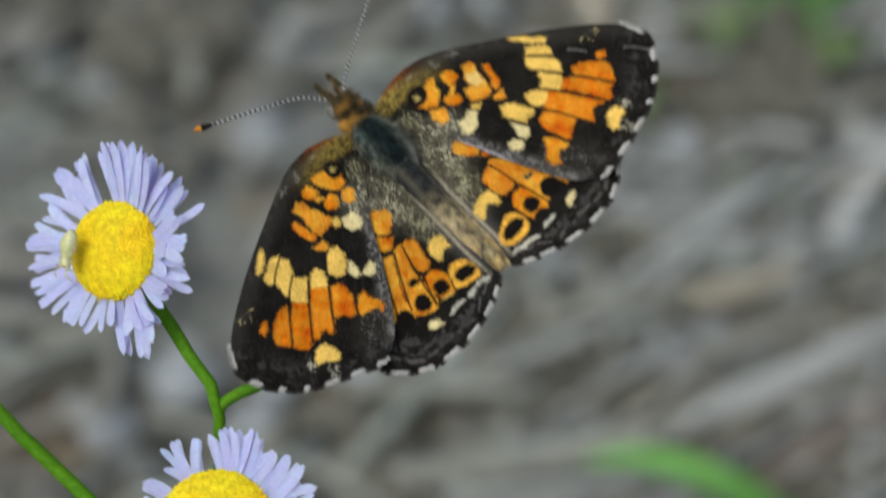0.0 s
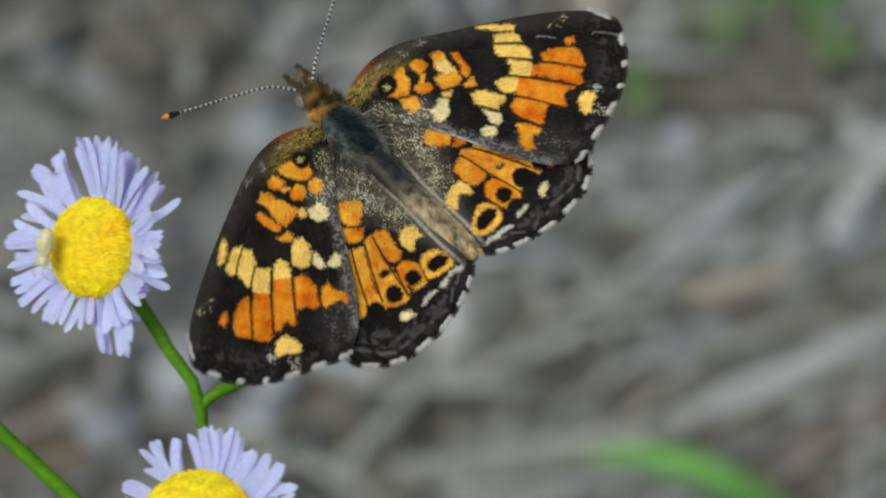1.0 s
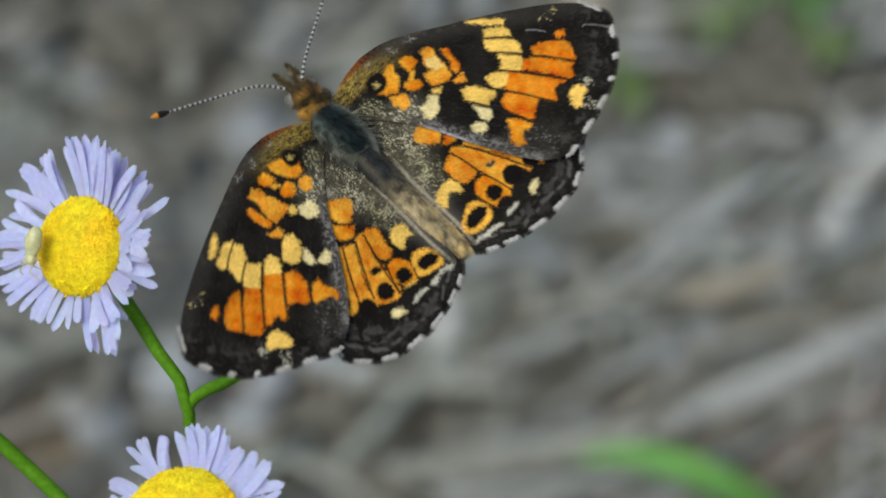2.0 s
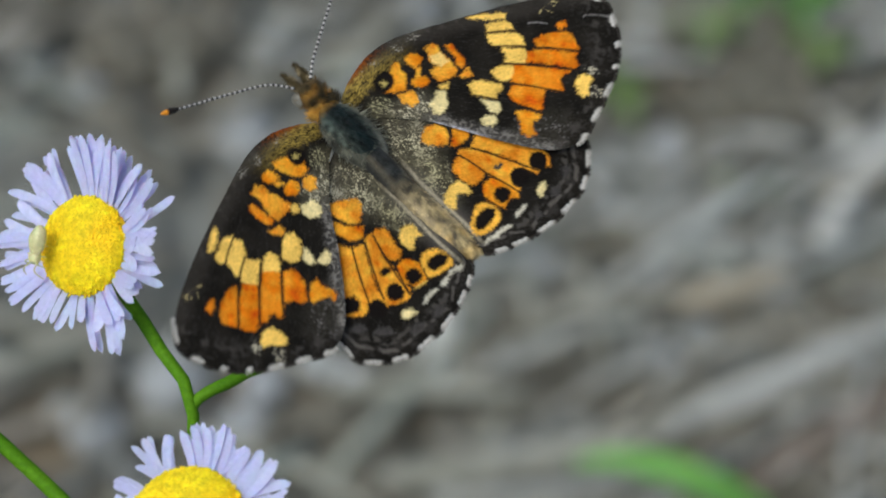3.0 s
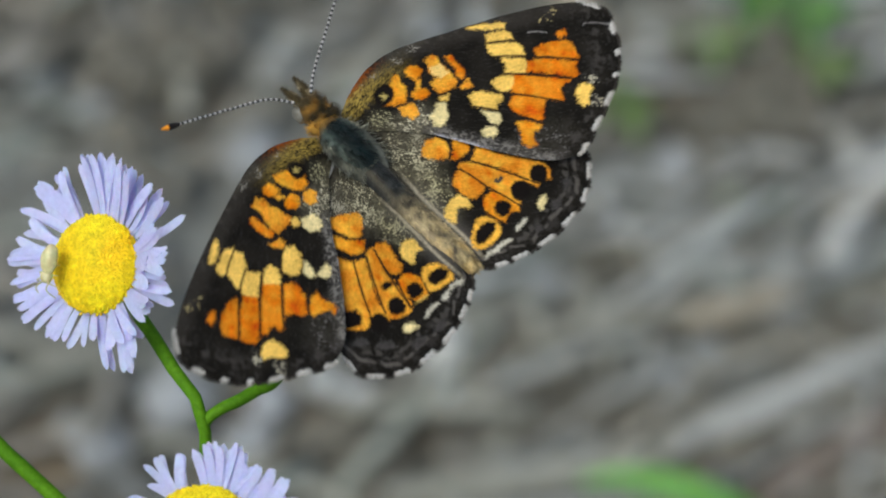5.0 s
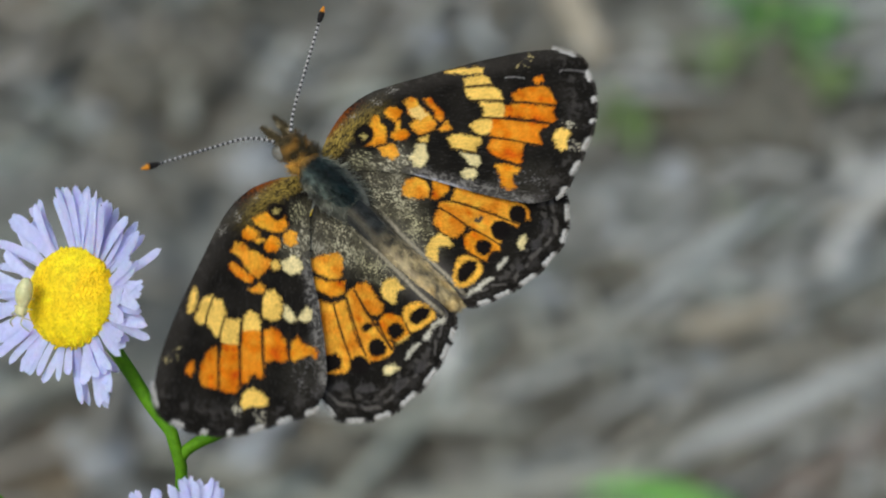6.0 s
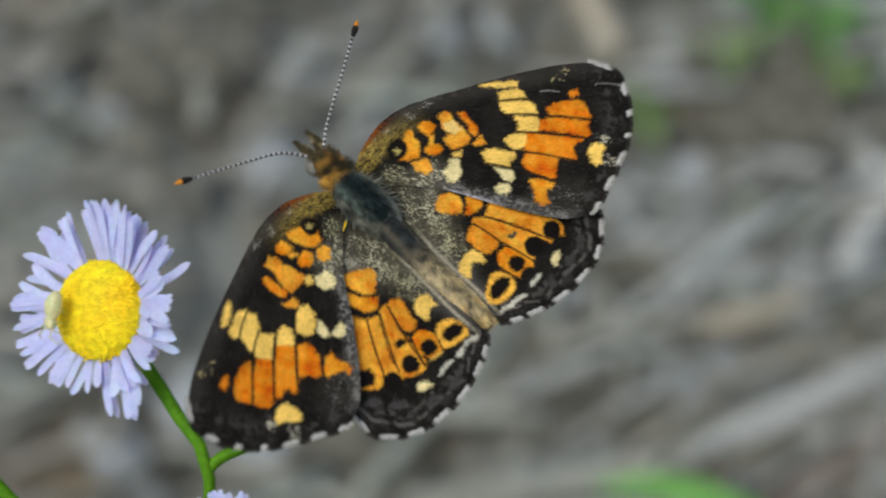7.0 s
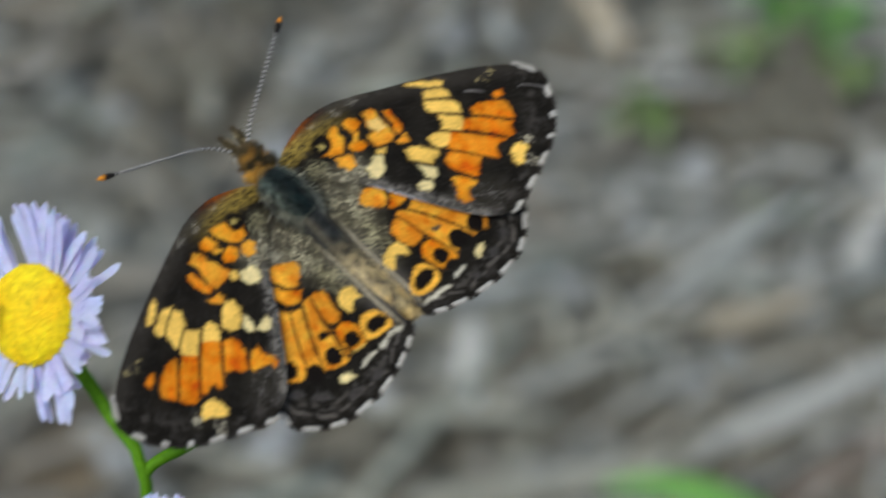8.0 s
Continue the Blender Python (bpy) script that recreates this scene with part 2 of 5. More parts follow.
def litter():
    """Countless straws, bark flakes and gravel."""
    rng = random.Random(4)
    straws, bits, grit = [], [], []
    # dark spots made of extra bark bits: place and number of bits
    dark_spots = ((-0.0151, 0.1492, 20), (0.0291, 0.1892, 16), (0.0579, 0.2235, 46), (0.0462, 0.1486, 12), (-0.0602, 0.2403, 14), (0.0574, 0.2052, 14), (0.0322, 0.161, 12), (0.0136, 0.1658, 16), (0.0794, 0.1821, 14), (-0.0477, 0.2464, 16), (0.0651, 0.2294, 26), (0.0674, 0.2412, 22), (-0.0619, 0.2167, 8), (-0.0544, 0.2128, 8), (0.0731, 0.161, 14), (0.0736, 0.1446, 14))
    for i in range(760):
        x, y = rng.uniform(-0.16, 0.16), rng.uniform(0.08, 0.36)
        a = rng.gauss(0.35, 0.7) if rng.random() < 0.7 else rng.uniform(0, math.pi)
        ln, r = rng.uniform(0.012, 0.060 if abs(a - 0.35) < 0.8 else 0.026), rng.uniform(0.0004, 0.0020)
        d = Vector((math.cos(a), math.sin(a), rng.uniform(-0.08, 0.12))) * ln / 2
        m = Vector((x, y, r + rng.uniform(0.0, 0.004)))
        s = Vector((-d.y, d.x, 0)) * rng.uniform(-0.3, 0.3)
        pile = straws if rng.random() < 0.72 and all(math.hypot(x - cx, y - cy) > 0.0024 * math.sqrt(number) for cx, cy, number in dark_spots) else bits
        pile.append(tube([m - d, m + s, m + d], [r * 0.7, r, r * 0.6], 6, 6, 0.1, i))
    for cx, cy, number in dark_spots:
        for i in range(number):
            m = Vector((rng.gauss(cx, 0.0055), rng.gauss(cy, 0.0050), rng.uniform(0.002, 0.004)))
            a, ln, r = rng.uniform(0, math.pi), rng.uniform(0.005, 0.016), rng.uniform(0.0010, 0.0024)
            d = Vector((math.cos(a), math.sin(a), 0)) * ln / 2
            bits.append(tube([m - d, m, m + d], [r * 0.7, r, r * 0.6], 6, 6, 0.1, i))
    for i in range(1500):
        a, far = rng.uniform(0, 2 * math.pi), 0.14 + 0.6 * rng.random() ** 1.4
        m = Vector((far * math.cos(a), 0.21 + far * math.sin(a), 0.002))
        if abs(m.x) < 0.15 and 0.09 < m.y < 0.35:
            continue
        a, ln, r = rng.uniform(0, math.pi), rng.uniform(0.012, 0.06), rng.uniform(0.0006, 0.0022)
        d = Vector((math.cos(a), math.sin(a), 0)) * ln / 2
        (straws if rng.random() < 0.7 else bits).append(tube([m - d, m + Vector((-d.y, d.x, 0)) * 0.1, m + d], [r * 0.7, r, r * 0.6], 5, 6, 0.1, i))
        grit.append(ball((r * 1.6, r * 1.3, r), (m.x + rng.uniform(-0.03, 0.03), m.y + rng.uniform(-0.03, 0.03), r * 0.4), 8, 5, 0.5, i))
    pale = []
    for i in range(70):
        m = Vector((rng.uniform(0.0, 0.115), rng.uniform(0.125, 0.265), rng.uniform(0.003, 0.006)))
        a, ln, r = rng.gauss(0.5, 0.4), rng.uniform(0.015, 0.05), rng.uniform(0.0005, 0.0014)
        d = Vector((math.cos(a), math.sin(a), 0)) * ln / 2
        pale.append(tube([m - d, m + Vector((-d.y, d.x, 0)) * rng.uniform(-0.15, 0.15), m + d], [r * 0.7, r, r * 0.6], 6, 6, 0.1, i))
    for i in range(900):
        x, y, r = rng.uniform(-0.16, 0.16), rng.uniform(0.08, 0.36), rng.uniform(0.001, 0.0042)
        grit.append(ball((r, r * rng.uniform(0.6, 1), r * 0.6), (x, y, r * 0.3), 8, 5, 0.5, i))
    for name, pieces, mat, label in (("straw_litter", straws, STRAW, "bleached grey straw and grass bits scattered on soil"),
                                     ("pale_straw_litter", pale, WEATHERED, "pale weathered grass stems scattered over the litter"),
                                     ("bark_litter", bits, BARK, "dark brown bark and twig bits scattered on soil"),
                                     ("gravel", grit, GRAVEL, "small grey gravel scattered over the soil")):
        v, f = join(pieces)
        tagged(new(name, mesh_of(name, v, f, mat)), label, "litter" if mat is not GRAVEL else "gravel", kind="stuff")


def blade(points, widths, cup=0.15, n=16):
    """A leaf blade along a curve: a cupped strip with a midrib, tapering to both ends."""
    path = spline(points, n)
    w = np.interp(np.linspace(0, 1, n), np.linspace(0, 1, len(widths)), widths)
    verts, faces, m = [], [], 7
    for lower in (0, 1):
        for i in range(n):
            d = path[min(i + 1, n - 1)] - path[max(i - 1, 0)]
            d /= np.linalg.norm(d)
            s = np.cross(d, [0, 0, 1.0])
            s /= np.linalg.norm(s)
            u = np.cross(s, d)
            for k in range(m):
                t = 2 * k / (m - 1) - 1
                verts.append(path[i] + s * t * w[i] + u * w[i] * (cup * t * t - 0.05 * (k == 3) - lower * 0.05 * (1 - t * t)))
    for lower in (0, 1):
        o = lower * n * m
        for i in range(n - 1):
            for k in range(m - 1):
                q = (o + i * m + k, o + i * m + k + 1, o + (i + 1) * m + k + 1, o + (i + 1) * m + k)
                faces.append(q[::-1] if lower else q)
    return verts, faces


def seedling(x, y, leaves, height, seed, mat, label):
    """A low green weed: a short stem with leaves spread round it."""
    rng = random.Random(seed)
    base = new("weed")
    base.matrix_basis = pose(x, y, 0)
    tagged(base, label, "weed", "weeds on the ground")
    v, f = tube([(0, 0, -0.002), (0.001, 0.001, height * 0.5), (0.002, 0, height)], [0.0012, 0.0011, 0.0008], 10, 8)
    part("stem", mesh_of("stem", v, f, STEM), base)
    for i in range(leaves):
        a = i * 2.4 + rng.uniform(-0.3, 0.3)
        z = height * rng.uniform(0.3, 1.0)
        ln = rng.uniform(0.006, 0.011)
        c, s = math.cos(a), math.sin(a)
        v, f = blade([(0.001 * c, 0.001 * s, z), (ln * 0.5 * c, ln * 0.5 * s, z + 0.003), (ln * c, ln * s, z + 0.001)], [0.0004, 0.0020, 0.0024, 0.0016, 0.0002])
        part("leaf", mesh_of("leaf", v, f, mat), base)


ground()
stalk("dry_stalk", "long bleached grey dry stalk lying on soil", "dry stalk", (0.0830, 0.1712), (0.0412, 0.1506), 0.0031, WEATHERED, 0.002, 0.04, 1)
stalk("dry_stalk", "weathered grey dry stalk half sunk in litter", "dry stalk", (0.0407, 0.1501), (-0.0130, 0.1399), 0.0029, STRAW, 0, 0.05, 2)
stalk("dry_stalk", "pale bleached dry stalk leaning over the litter", "dry stalk", (0.0886, 0.2206), (0.0697, 0.1918), 0.0029, STALK, 0.0005, 0.03, 3)
stalk("dry_stalk", "tan dry stalk lying across the litter", "dry stalk", (0.0437, 0.1755), (0.0632, 0.1836), 0.0025, TAN, 0.003, 0.05, 4)
# added dark stalk, standing in for the dark gap between its two neighbours
stalk("dry_stalk", "dark stalk added for the gap between two stalks", "dry stalk", (0.0811, 0.1632), (0.0420, 0.1480), 0.0024, BARK, 0.001, 0.05, 9)
stalk("dry_stalk", "pinkish-brown dry stalk lying on soil", "dry stalk", (0.0814, 0.1580), (0.0529, 0.1384), 0.0031, RUSSET, 0.0015, 0.05, 10)
stalk("dry_stalk", "dark dead stalk lying among the weeds", "dry stalk", (0.0699, 0.2686), (0.0624, 0.2271), 0.0023, BARK, 0.004, 0.05, 11)
stalk("dry_stalk", "thin pale grey stalk lying across the litter", "dry stalk", (0.0332, 0.1911), (0.0674, 0.1918), 0.0017, WEATHERED, 0.001, 0.08, 12)
stalk("dry_stalk", "short pale broken stalk piece on soil", "dry stalk", (0.0026, 0.1770), (0.0017, 0.1568), 0.0029, STALK, 0.001, 0.03, 5)
stalk("dry_stalk", "pale pinkish-tan stalk lying on soil", "dry stalk", (0.0224, 0.2701), (0.0319, 0.2434), 0.0033, TAN, 0.002, 0.04, 6)
stalk("dry_stalk", "short pale grey stalk piece on soil", "dry stalk", (0.0278, 0.2073), (0.0353, 0.1944), 0.0028, WEATHERED, 0.001, 0.04, 7)
stalk("dry_stalk", "pale grey stalk lying on soil", "dry stalk", (-0.0497, 0.2526), (-0.0464, 0.2256), 0.0023, STRAW, 0, 0.04, 8)
# added dark stalk, standing in for a dim area of the soil
stalk("dry_stalk", "dark stalk added for a dim band of soil", "dry stalk", (-0.0645, 0.2526), (-0.0559, 0.2329), 0.0031, BARK, 0, 0.05, 13)
stalk("dry_stalk", "pale grey stalk lying flat on soil", "dry stalk", (0.0706, 0.2293), (0.0807, 0.2114), 0.0023, WEATHERED, 0, 0.05, 14)
stalk("dry_stalk", "grey weathered stalk piece lying flat on soil", "dry stalk", (0.0084, 0.1757), (0.0086, 0.1562), 0.0019, WEATHERED, 0, 0.05, 16)
stalk("dry_stalk", "faded grey stalk lying flat on soil", "dry stalk", (0.0279, 0.1389), (0.0018, 0.1328), 0.0023, STRAW, 0.001, 0.05, 15)
for i, (sx, sy, sr) in enumerate(((0.0453, 0.2159, 0.0047), (0.0650, 0.2066, 0.0031), (0.0402, 0.1652, 0.0048), (0.0665, 0.1717, 0.0035), (-0.0643, 0.2282, 0.0046), (-0.0771, 0.2396, 0.0064), (-0.0329, 0.2174, 0.0056), (-0.0348, 0.2249, 0.0046), (0.0200, 0.1870, 0.0035), (-0.0558, 0.1516, 0.0054), (-0.0303, 0.1510, 0.0062), (-0.0442, 0.1610, 0.0062), (-0.0279, 0.1610, 0.0042), (-0.0115, 0.1610, 0.0046), (0.0480, 0.1732, 0.0025), (-0.0214, 0.2359, 0.0042), (-0.0027, 0.2511, 0.0062))):
    stone(sx, sy, sr, i + 1)
litter()
seedling(0.0616, 0.2534, 5, 0.009, 11, LEAF, "fresh green weed growing from the litter")
seedling(0.0716, 0.2471, 5, 0.01, 12, LEAF, "bright green leafy weed growing from the litter")
seedling(0.0518, 0.2416, 4, 0.007, 14, WEED, "small dull green weed with spread leaves")
seedling(0.0737, 0.2362, 4, 0.006, 16, WEED, "dull green weed beside a dead stalk")
seedling(0.0346, 0.2249, 5, 0.008, 15, WEED, "pale yellowish-green weed growing from the litter")
seedling(0.0575, 0.2032, 2, 0.003, 13, WEED, "tiny dull green weed among the litter")


def grass_blade():
    """One broad fresh green blade arching low over the litter."""
    v, f = blade([(0.0238, 0.1397, 0.008), (0.0297, 0.1384, 0.011), (0.0363, 0.1356, 0.013), (0.0431, 0.1336, 0.012), (0.0500, 0.1315, 0.009), (0.0608, 0.1293, 0)], [0.0006, 0.0020, 0.0028, 0.0030, 0.0028, 0.0018], 0.2, 24)
    tagged(new("grass_blade", mesh_of("grass_blade", v, f, BLADE)), "broad fresh green grass blade arching over the litter", "grass blade")


grass_blade()


# ---- the fleabane ----
ROOT = Vector((-0.02, 0.03, 0.0))


def stem_mesh(name, pts, radii, rings=40):
    v, f = tube([tuple(p - ROOT) for p in pts], radii, rings, 14, 0.03, len(pts))
    return mesh_of(name, v, f, STEM)


def petal_mesh(length, width, curl, seed):
    """A narrow strap-shaped ray with a blunt, notched tip, cupped across, curling along and bent a little sideways."""
    steps, m = (0.0, 0.16, 0.32, 0.48, 0.64, 0.78, 0.88, 0.95, 0.985, 1.0), 7
    n = len(steps)
    verts, faces = [], []
    rng = random.Random(seed)
    twist, bend, crease = rng.uniform(-0.16, 0.16), rng.uniform(-0.22, 0.22), rng.uniform(0.03, 0.14)
    notch = [rng.uniform(-0.022, 0.016) for _ in range(m)]
    for lower in (0, 1):
        for i, t in enumerate(steps):
            w = width * 1.04 * (0.55 + 0.45 * min(1, t * 1.7)) * math.sqrt(max(0.03, 1 - (max(0.0, t - 0.84) / 0.165) ** 2.0))
            for k in range(m):
                s = 2 * k / (m - 1) - 1
                x = length * t + (length * notch[k] if i >= n - 2 else 0)
                z = curl * length * t * t + width * crease * (s * s + 0.25 * math.cos(s * 9)) + twist * s * w * t - lower * 0.00005 * (1 - s * s)
                verts.append((x, s * w + bend * length * t * t, z))
    for lower in (0, 1):
        o = lower * n * m
        for i in range(n - 1):
            for k in range(m - 1):
                q = (o + i * m + k, o + i * m + k + 1, o + (i + 1) * m + k + 1, o + (i + 1) * m + k)
                faces.append(q[::-1] if not lower else q)
    return mesh_of("petal", verts, faces, PETAL)


PETAL_LENGTHS = (4.2, 3.8, 4.4, 3.4, 4.0, 3.1, 4.1, 3.7)
PETALS = [petal_mesh(MM * ln, MM * w, c, i) for i, (ln, w, c) in enumerate(zip(PETAL_LENGTHS, (0.31, 0.27, 0.29, 0.24, 0.34, 0.22, 0.25, 0.30), (0.05, -0.04, 0.08, 0.10, -0.06, 0.02, 0.10, -0.02)))]


def florets(radius, height, count, seed):
    """A domed disc packed with tiny tube florets in a spiral."""
    rng = random.Random(seed)
    dome_v, dome_f = [], []
    for j in range(25):
        t = j / 24
        for i in range(48):
            b = i * math.pi / 24
            dome_v.append((radius * t * math.cos(b), radius * t * math.sin(b), height * math.sqrt(1 - t ** 2.4) - 0.000025))
    dome_f = [(j * 48 + i, j * 48 + 48 + i, j * 48 + 48 + (i + 1) % 48, j * 48 + (i + 1) % 48) for j in range(24) for i in range(48)]
    pieces = [(dome_v, dome_f)]
    for i in range(count):
        t = math.sqrt((i + 0.5) / count)
        a = i * 2.39996 + rng.uniform(-0.03, 0.03) / max(t, 0.1)
        t = min(1.0, t + rng.uniform(-0.02, 0.02))
        r = radius * t
        z = height * math.sqrt(max(0.0, 1 - t ** 2.4))
        n = Vector((t * math.cos(a) * height / radius * 1.1, t * math.sin(a) * height / radius * 1.1, 0.75)).normalized()
        c = Vector((r * math.cos(a), r * math.sin(a), z))
        size = radius * 0.0245 * rng.uniform(0.75, 1.25) * (1 + 0.2 * t)
        ln = size * rng.uniform(0.12, 0.40) * (1 + 0.8 * t ** 6 + (2.5 if t > 0.94 and rng.random() < 0.3 else 0))
        if math.cos(a + 0.6) * t > 0.25:
            size, ln = size * 0.84, ln * 2.6
        side = n.orthogonal().normalized()
        other = n.cross(side)
        verts, faces = [], []
        for h, w in ((-0.6, 0.7), (0.5, 1.0), (1.0, 0.75)):
            for k in range(6):
                b = k * math.pi / 3
                verts.append(c + n * ln * h + (side * math.cos(b) + other * math.sin(b)) * size * w)
        verts.append(c + n * ln * 1.02)
        for j in (0, 1):
            for k in range(6):
                faces.append((j * 6 + k, j * 6 + (k + 1) % 6, j * 6 + 6 + (k + 1) % 6, j * 6 + 6 + k))
        faces += [(12 + k, 12 + (k + 1) % 6, 18) for k in range(6)]
        pieces.append((verts, faces))
    v, f = join(pieces)
    return mesh_of("disc", v, f, FLORET)


def involucre(radius, seed):
    """The green cup of narrow bracts under a flower head."""
    rng = random.Random(seed)
    pieces = [ball((radius * 0.72, radius * 0.72, radius * 0.5), (0, 0, -radius * 0.22), 24, 12)]
    for i in range(34):
        a = i * 2 * math.pi / 34
        c, s = math.cos(a), math.sin(a)
        top = rng.uniform(0.0, 0.12)
        pieces.append(tube([(radius * 0.25 * c, radius * 0.25 * s, -radius * 0.68), (radius * 0.72 * c, radius * 0.72 * s, -radius * 0.35), (radius * 0.86 * c, radius * 0.86 * s, radius * top)],
                           [radius * 0.05, radius * 0.075, radius * 0.012], 6, 5))
    v, f = join(pieces)
    return mesh_of("flower_head", v, f, BRACT)


# Rays stand in sprays: direction and half spread in degrees, number, length in millimetres, lift and lean in degrees.
SIDE_SPRAYS = ((51, 1.5, 2, 3.9, 6, 0), (37, 2, 2, 3.7, 8, 0), (31, 3, 3, 4.1, 6, 0), (17, 1, 1, 4.5, 2, 0), (12, 5, 4, 3.8, 26, 0), (2, 5, 5, 3.9, 28, 0), (351, 6, 4, 2.3, 26, 0), (346, 2, 2, 3.5, 14, 0), (333, 3, 2, 4.2, 10, 0), (322, 6, 6, 3.6, 24, 0), (306, 2, 2, 4.2, 8, 0))
TOP_SPRAYS = ((96, 2, 2, 4.5, 4, 7), (87, 4, 5, 4.3, 9, 2), (75, 5, 7, 4.4, 18, 2), (62, 4, 5, 4.5, 24, 2), (50, 4, 4, 4.5, 26, 0), (154, 4, 3, 3.4, 4, 0), (139, 3, 3, 4.1, 4, 4), (127, 2, 3, 4.1, 4, 5), (120, 2, 3, 4.2, 4, 1), (114, 2, 3, 3.9, 4, -2))
FOOT_SPRAYS = ((294, 3, 3, 4.8, 6, 0), (296, 6, 5, 3.3, 14, 0), (276, 4, 4, 4.2, 4, 0), (268, 2, 2, 2.4, 8, 0), (254, 2, 2, 3, 4, -4), (242, 1, 1, 2.7, 4, -3), (231, 3, 3, 3, 4, 0), (222, 2, 2, 3.4, 4, 0), (211, 3, 3, 3.7, 4, 0), (201, 5, 4, 3.9, 4, 0), (184, 7, 5, 3.7, 4, 0), (168, 6, 5, 3.9, 4, 0))
LOW_SPRAYS = ((118, 4, 3, 3.2, 10, 0), (105, 3, 3, 2.9, 8, -5), (88, 2, 3, 3, 6, 4), (78, 5, 5, 3.4, 6, 2), (68, 4, 4, 3.5, 6, 0), (59, 3, 3, 3.2, 8, 0), (49, 4, 4, 2.9, 6, 0), (36, 3, 4, 3.3, 6, 0), (25, 3, 3, 3.6, 6, 0), (11, 5, 4, 3.4, 6, 0), (144, 4, 3, 2.3, 10, 0), (161, 5, 4, 2, 8, 0))


def flower_head(plant, m, radius, dome, sprays, seed, fill=0):
    """A flower head: the cup of bracts, with the yellow disc and every ray under it."""
    rng = random.Random(seed)
    head = part("flower_head", involucre(radius, seed), plant, "fleabane head with lavender-white rays round a yellow disc", Matrix.Translation(-ROOT) @ m)
    part("disc", florets(radius, dome, 1700, seed), head, "domed bright yellow disc of tiny florets")

    def ray(a, length, lift, drop, lean):
        k = rng.randrange(len(PETALS))
        wide = rng.uniform(0.85, 1.12)
        yaw = math.degrees(math.asin(math.sin(math.radians(lean)) * (radius * 0.80 + length * MM) / (length * MM))) if lean else 0.0
        q = pose(0, 0, drop * MM, 0, 0, a - lean) @ pose(radius * 0.80, 0, 0, rng.gauss(0, 7), -lift, yaw + rng.gauss(0, 1.5)) @ Matrix.Diagonal((length / PETAL_LENGTHS[k], wide, wide, 1))
        part("petal", PETALS[k], head, m=q)
    for a, spread, number, length, lift, lean in sprays:
        for k in range(number):
            share = (2 * k + 1) / number - 1
            ray(a + spread * share + rng.gauss(0, 0.7), length * (1 - 0.13 * rng.random() * (k % 2) - 0.03 * rng.random()), lift + rng.gauss(0, 3), rng.uniform(-0.22, 0.06), lean)
    for _ in range(fill):
        a, spread, number, length, lift, lean = sprays[rng.randrange(len(sprays))]
        ray(a + rng.uniform(-0.9, 0.9) * spread, length * rng.uniform(0.55, 0.86), lift * 0.5 - rng.uniform(0, 9), rng.uniform(-0.42, -0.2), lean)
    return head


def fleabane():
    plant = new("fleabane")
    plant.matrix_basis = Matrix.Translation(ROOT)
    tagged(plant, "fleabane plant with green branching stems and lavender-white daisy heads", "flower")
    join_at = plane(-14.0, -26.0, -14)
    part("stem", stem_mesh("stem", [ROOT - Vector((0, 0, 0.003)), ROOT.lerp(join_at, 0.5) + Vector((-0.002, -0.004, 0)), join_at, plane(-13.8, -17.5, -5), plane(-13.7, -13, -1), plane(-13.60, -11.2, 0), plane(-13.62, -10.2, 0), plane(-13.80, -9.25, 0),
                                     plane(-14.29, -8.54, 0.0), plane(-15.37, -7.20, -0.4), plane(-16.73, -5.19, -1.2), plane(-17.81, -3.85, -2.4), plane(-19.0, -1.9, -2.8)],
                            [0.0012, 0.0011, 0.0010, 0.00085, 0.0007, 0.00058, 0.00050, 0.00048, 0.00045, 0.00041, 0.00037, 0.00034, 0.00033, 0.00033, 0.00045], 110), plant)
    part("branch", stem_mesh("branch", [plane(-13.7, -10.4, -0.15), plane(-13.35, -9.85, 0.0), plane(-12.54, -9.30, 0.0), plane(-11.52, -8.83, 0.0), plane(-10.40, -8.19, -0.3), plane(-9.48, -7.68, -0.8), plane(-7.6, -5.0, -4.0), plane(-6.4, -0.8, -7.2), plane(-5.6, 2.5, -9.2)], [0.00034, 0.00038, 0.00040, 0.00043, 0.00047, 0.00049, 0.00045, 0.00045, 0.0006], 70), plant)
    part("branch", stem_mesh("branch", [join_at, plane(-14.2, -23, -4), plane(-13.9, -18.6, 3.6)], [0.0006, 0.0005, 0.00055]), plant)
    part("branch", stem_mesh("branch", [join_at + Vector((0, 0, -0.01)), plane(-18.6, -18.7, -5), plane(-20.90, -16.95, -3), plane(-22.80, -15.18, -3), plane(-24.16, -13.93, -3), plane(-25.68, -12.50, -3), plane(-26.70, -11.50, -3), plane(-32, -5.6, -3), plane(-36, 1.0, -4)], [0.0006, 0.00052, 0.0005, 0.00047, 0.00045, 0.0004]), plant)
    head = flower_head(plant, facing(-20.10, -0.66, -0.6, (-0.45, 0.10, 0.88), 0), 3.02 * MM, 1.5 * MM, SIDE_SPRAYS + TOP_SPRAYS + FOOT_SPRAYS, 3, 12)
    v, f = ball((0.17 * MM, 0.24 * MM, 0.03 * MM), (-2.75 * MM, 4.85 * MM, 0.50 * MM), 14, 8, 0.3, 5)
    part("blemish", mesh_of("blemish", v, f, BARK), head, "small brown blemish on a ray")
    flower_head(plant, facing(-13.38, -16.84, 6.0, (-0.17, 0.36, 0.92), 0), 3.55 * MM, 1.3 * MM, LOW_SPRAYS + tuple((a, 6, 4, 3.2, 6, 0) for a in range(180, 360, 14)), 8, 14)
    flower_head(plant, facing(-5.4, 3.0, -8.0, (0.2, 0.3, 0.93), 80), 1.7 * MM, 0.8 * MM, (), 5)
    return plant


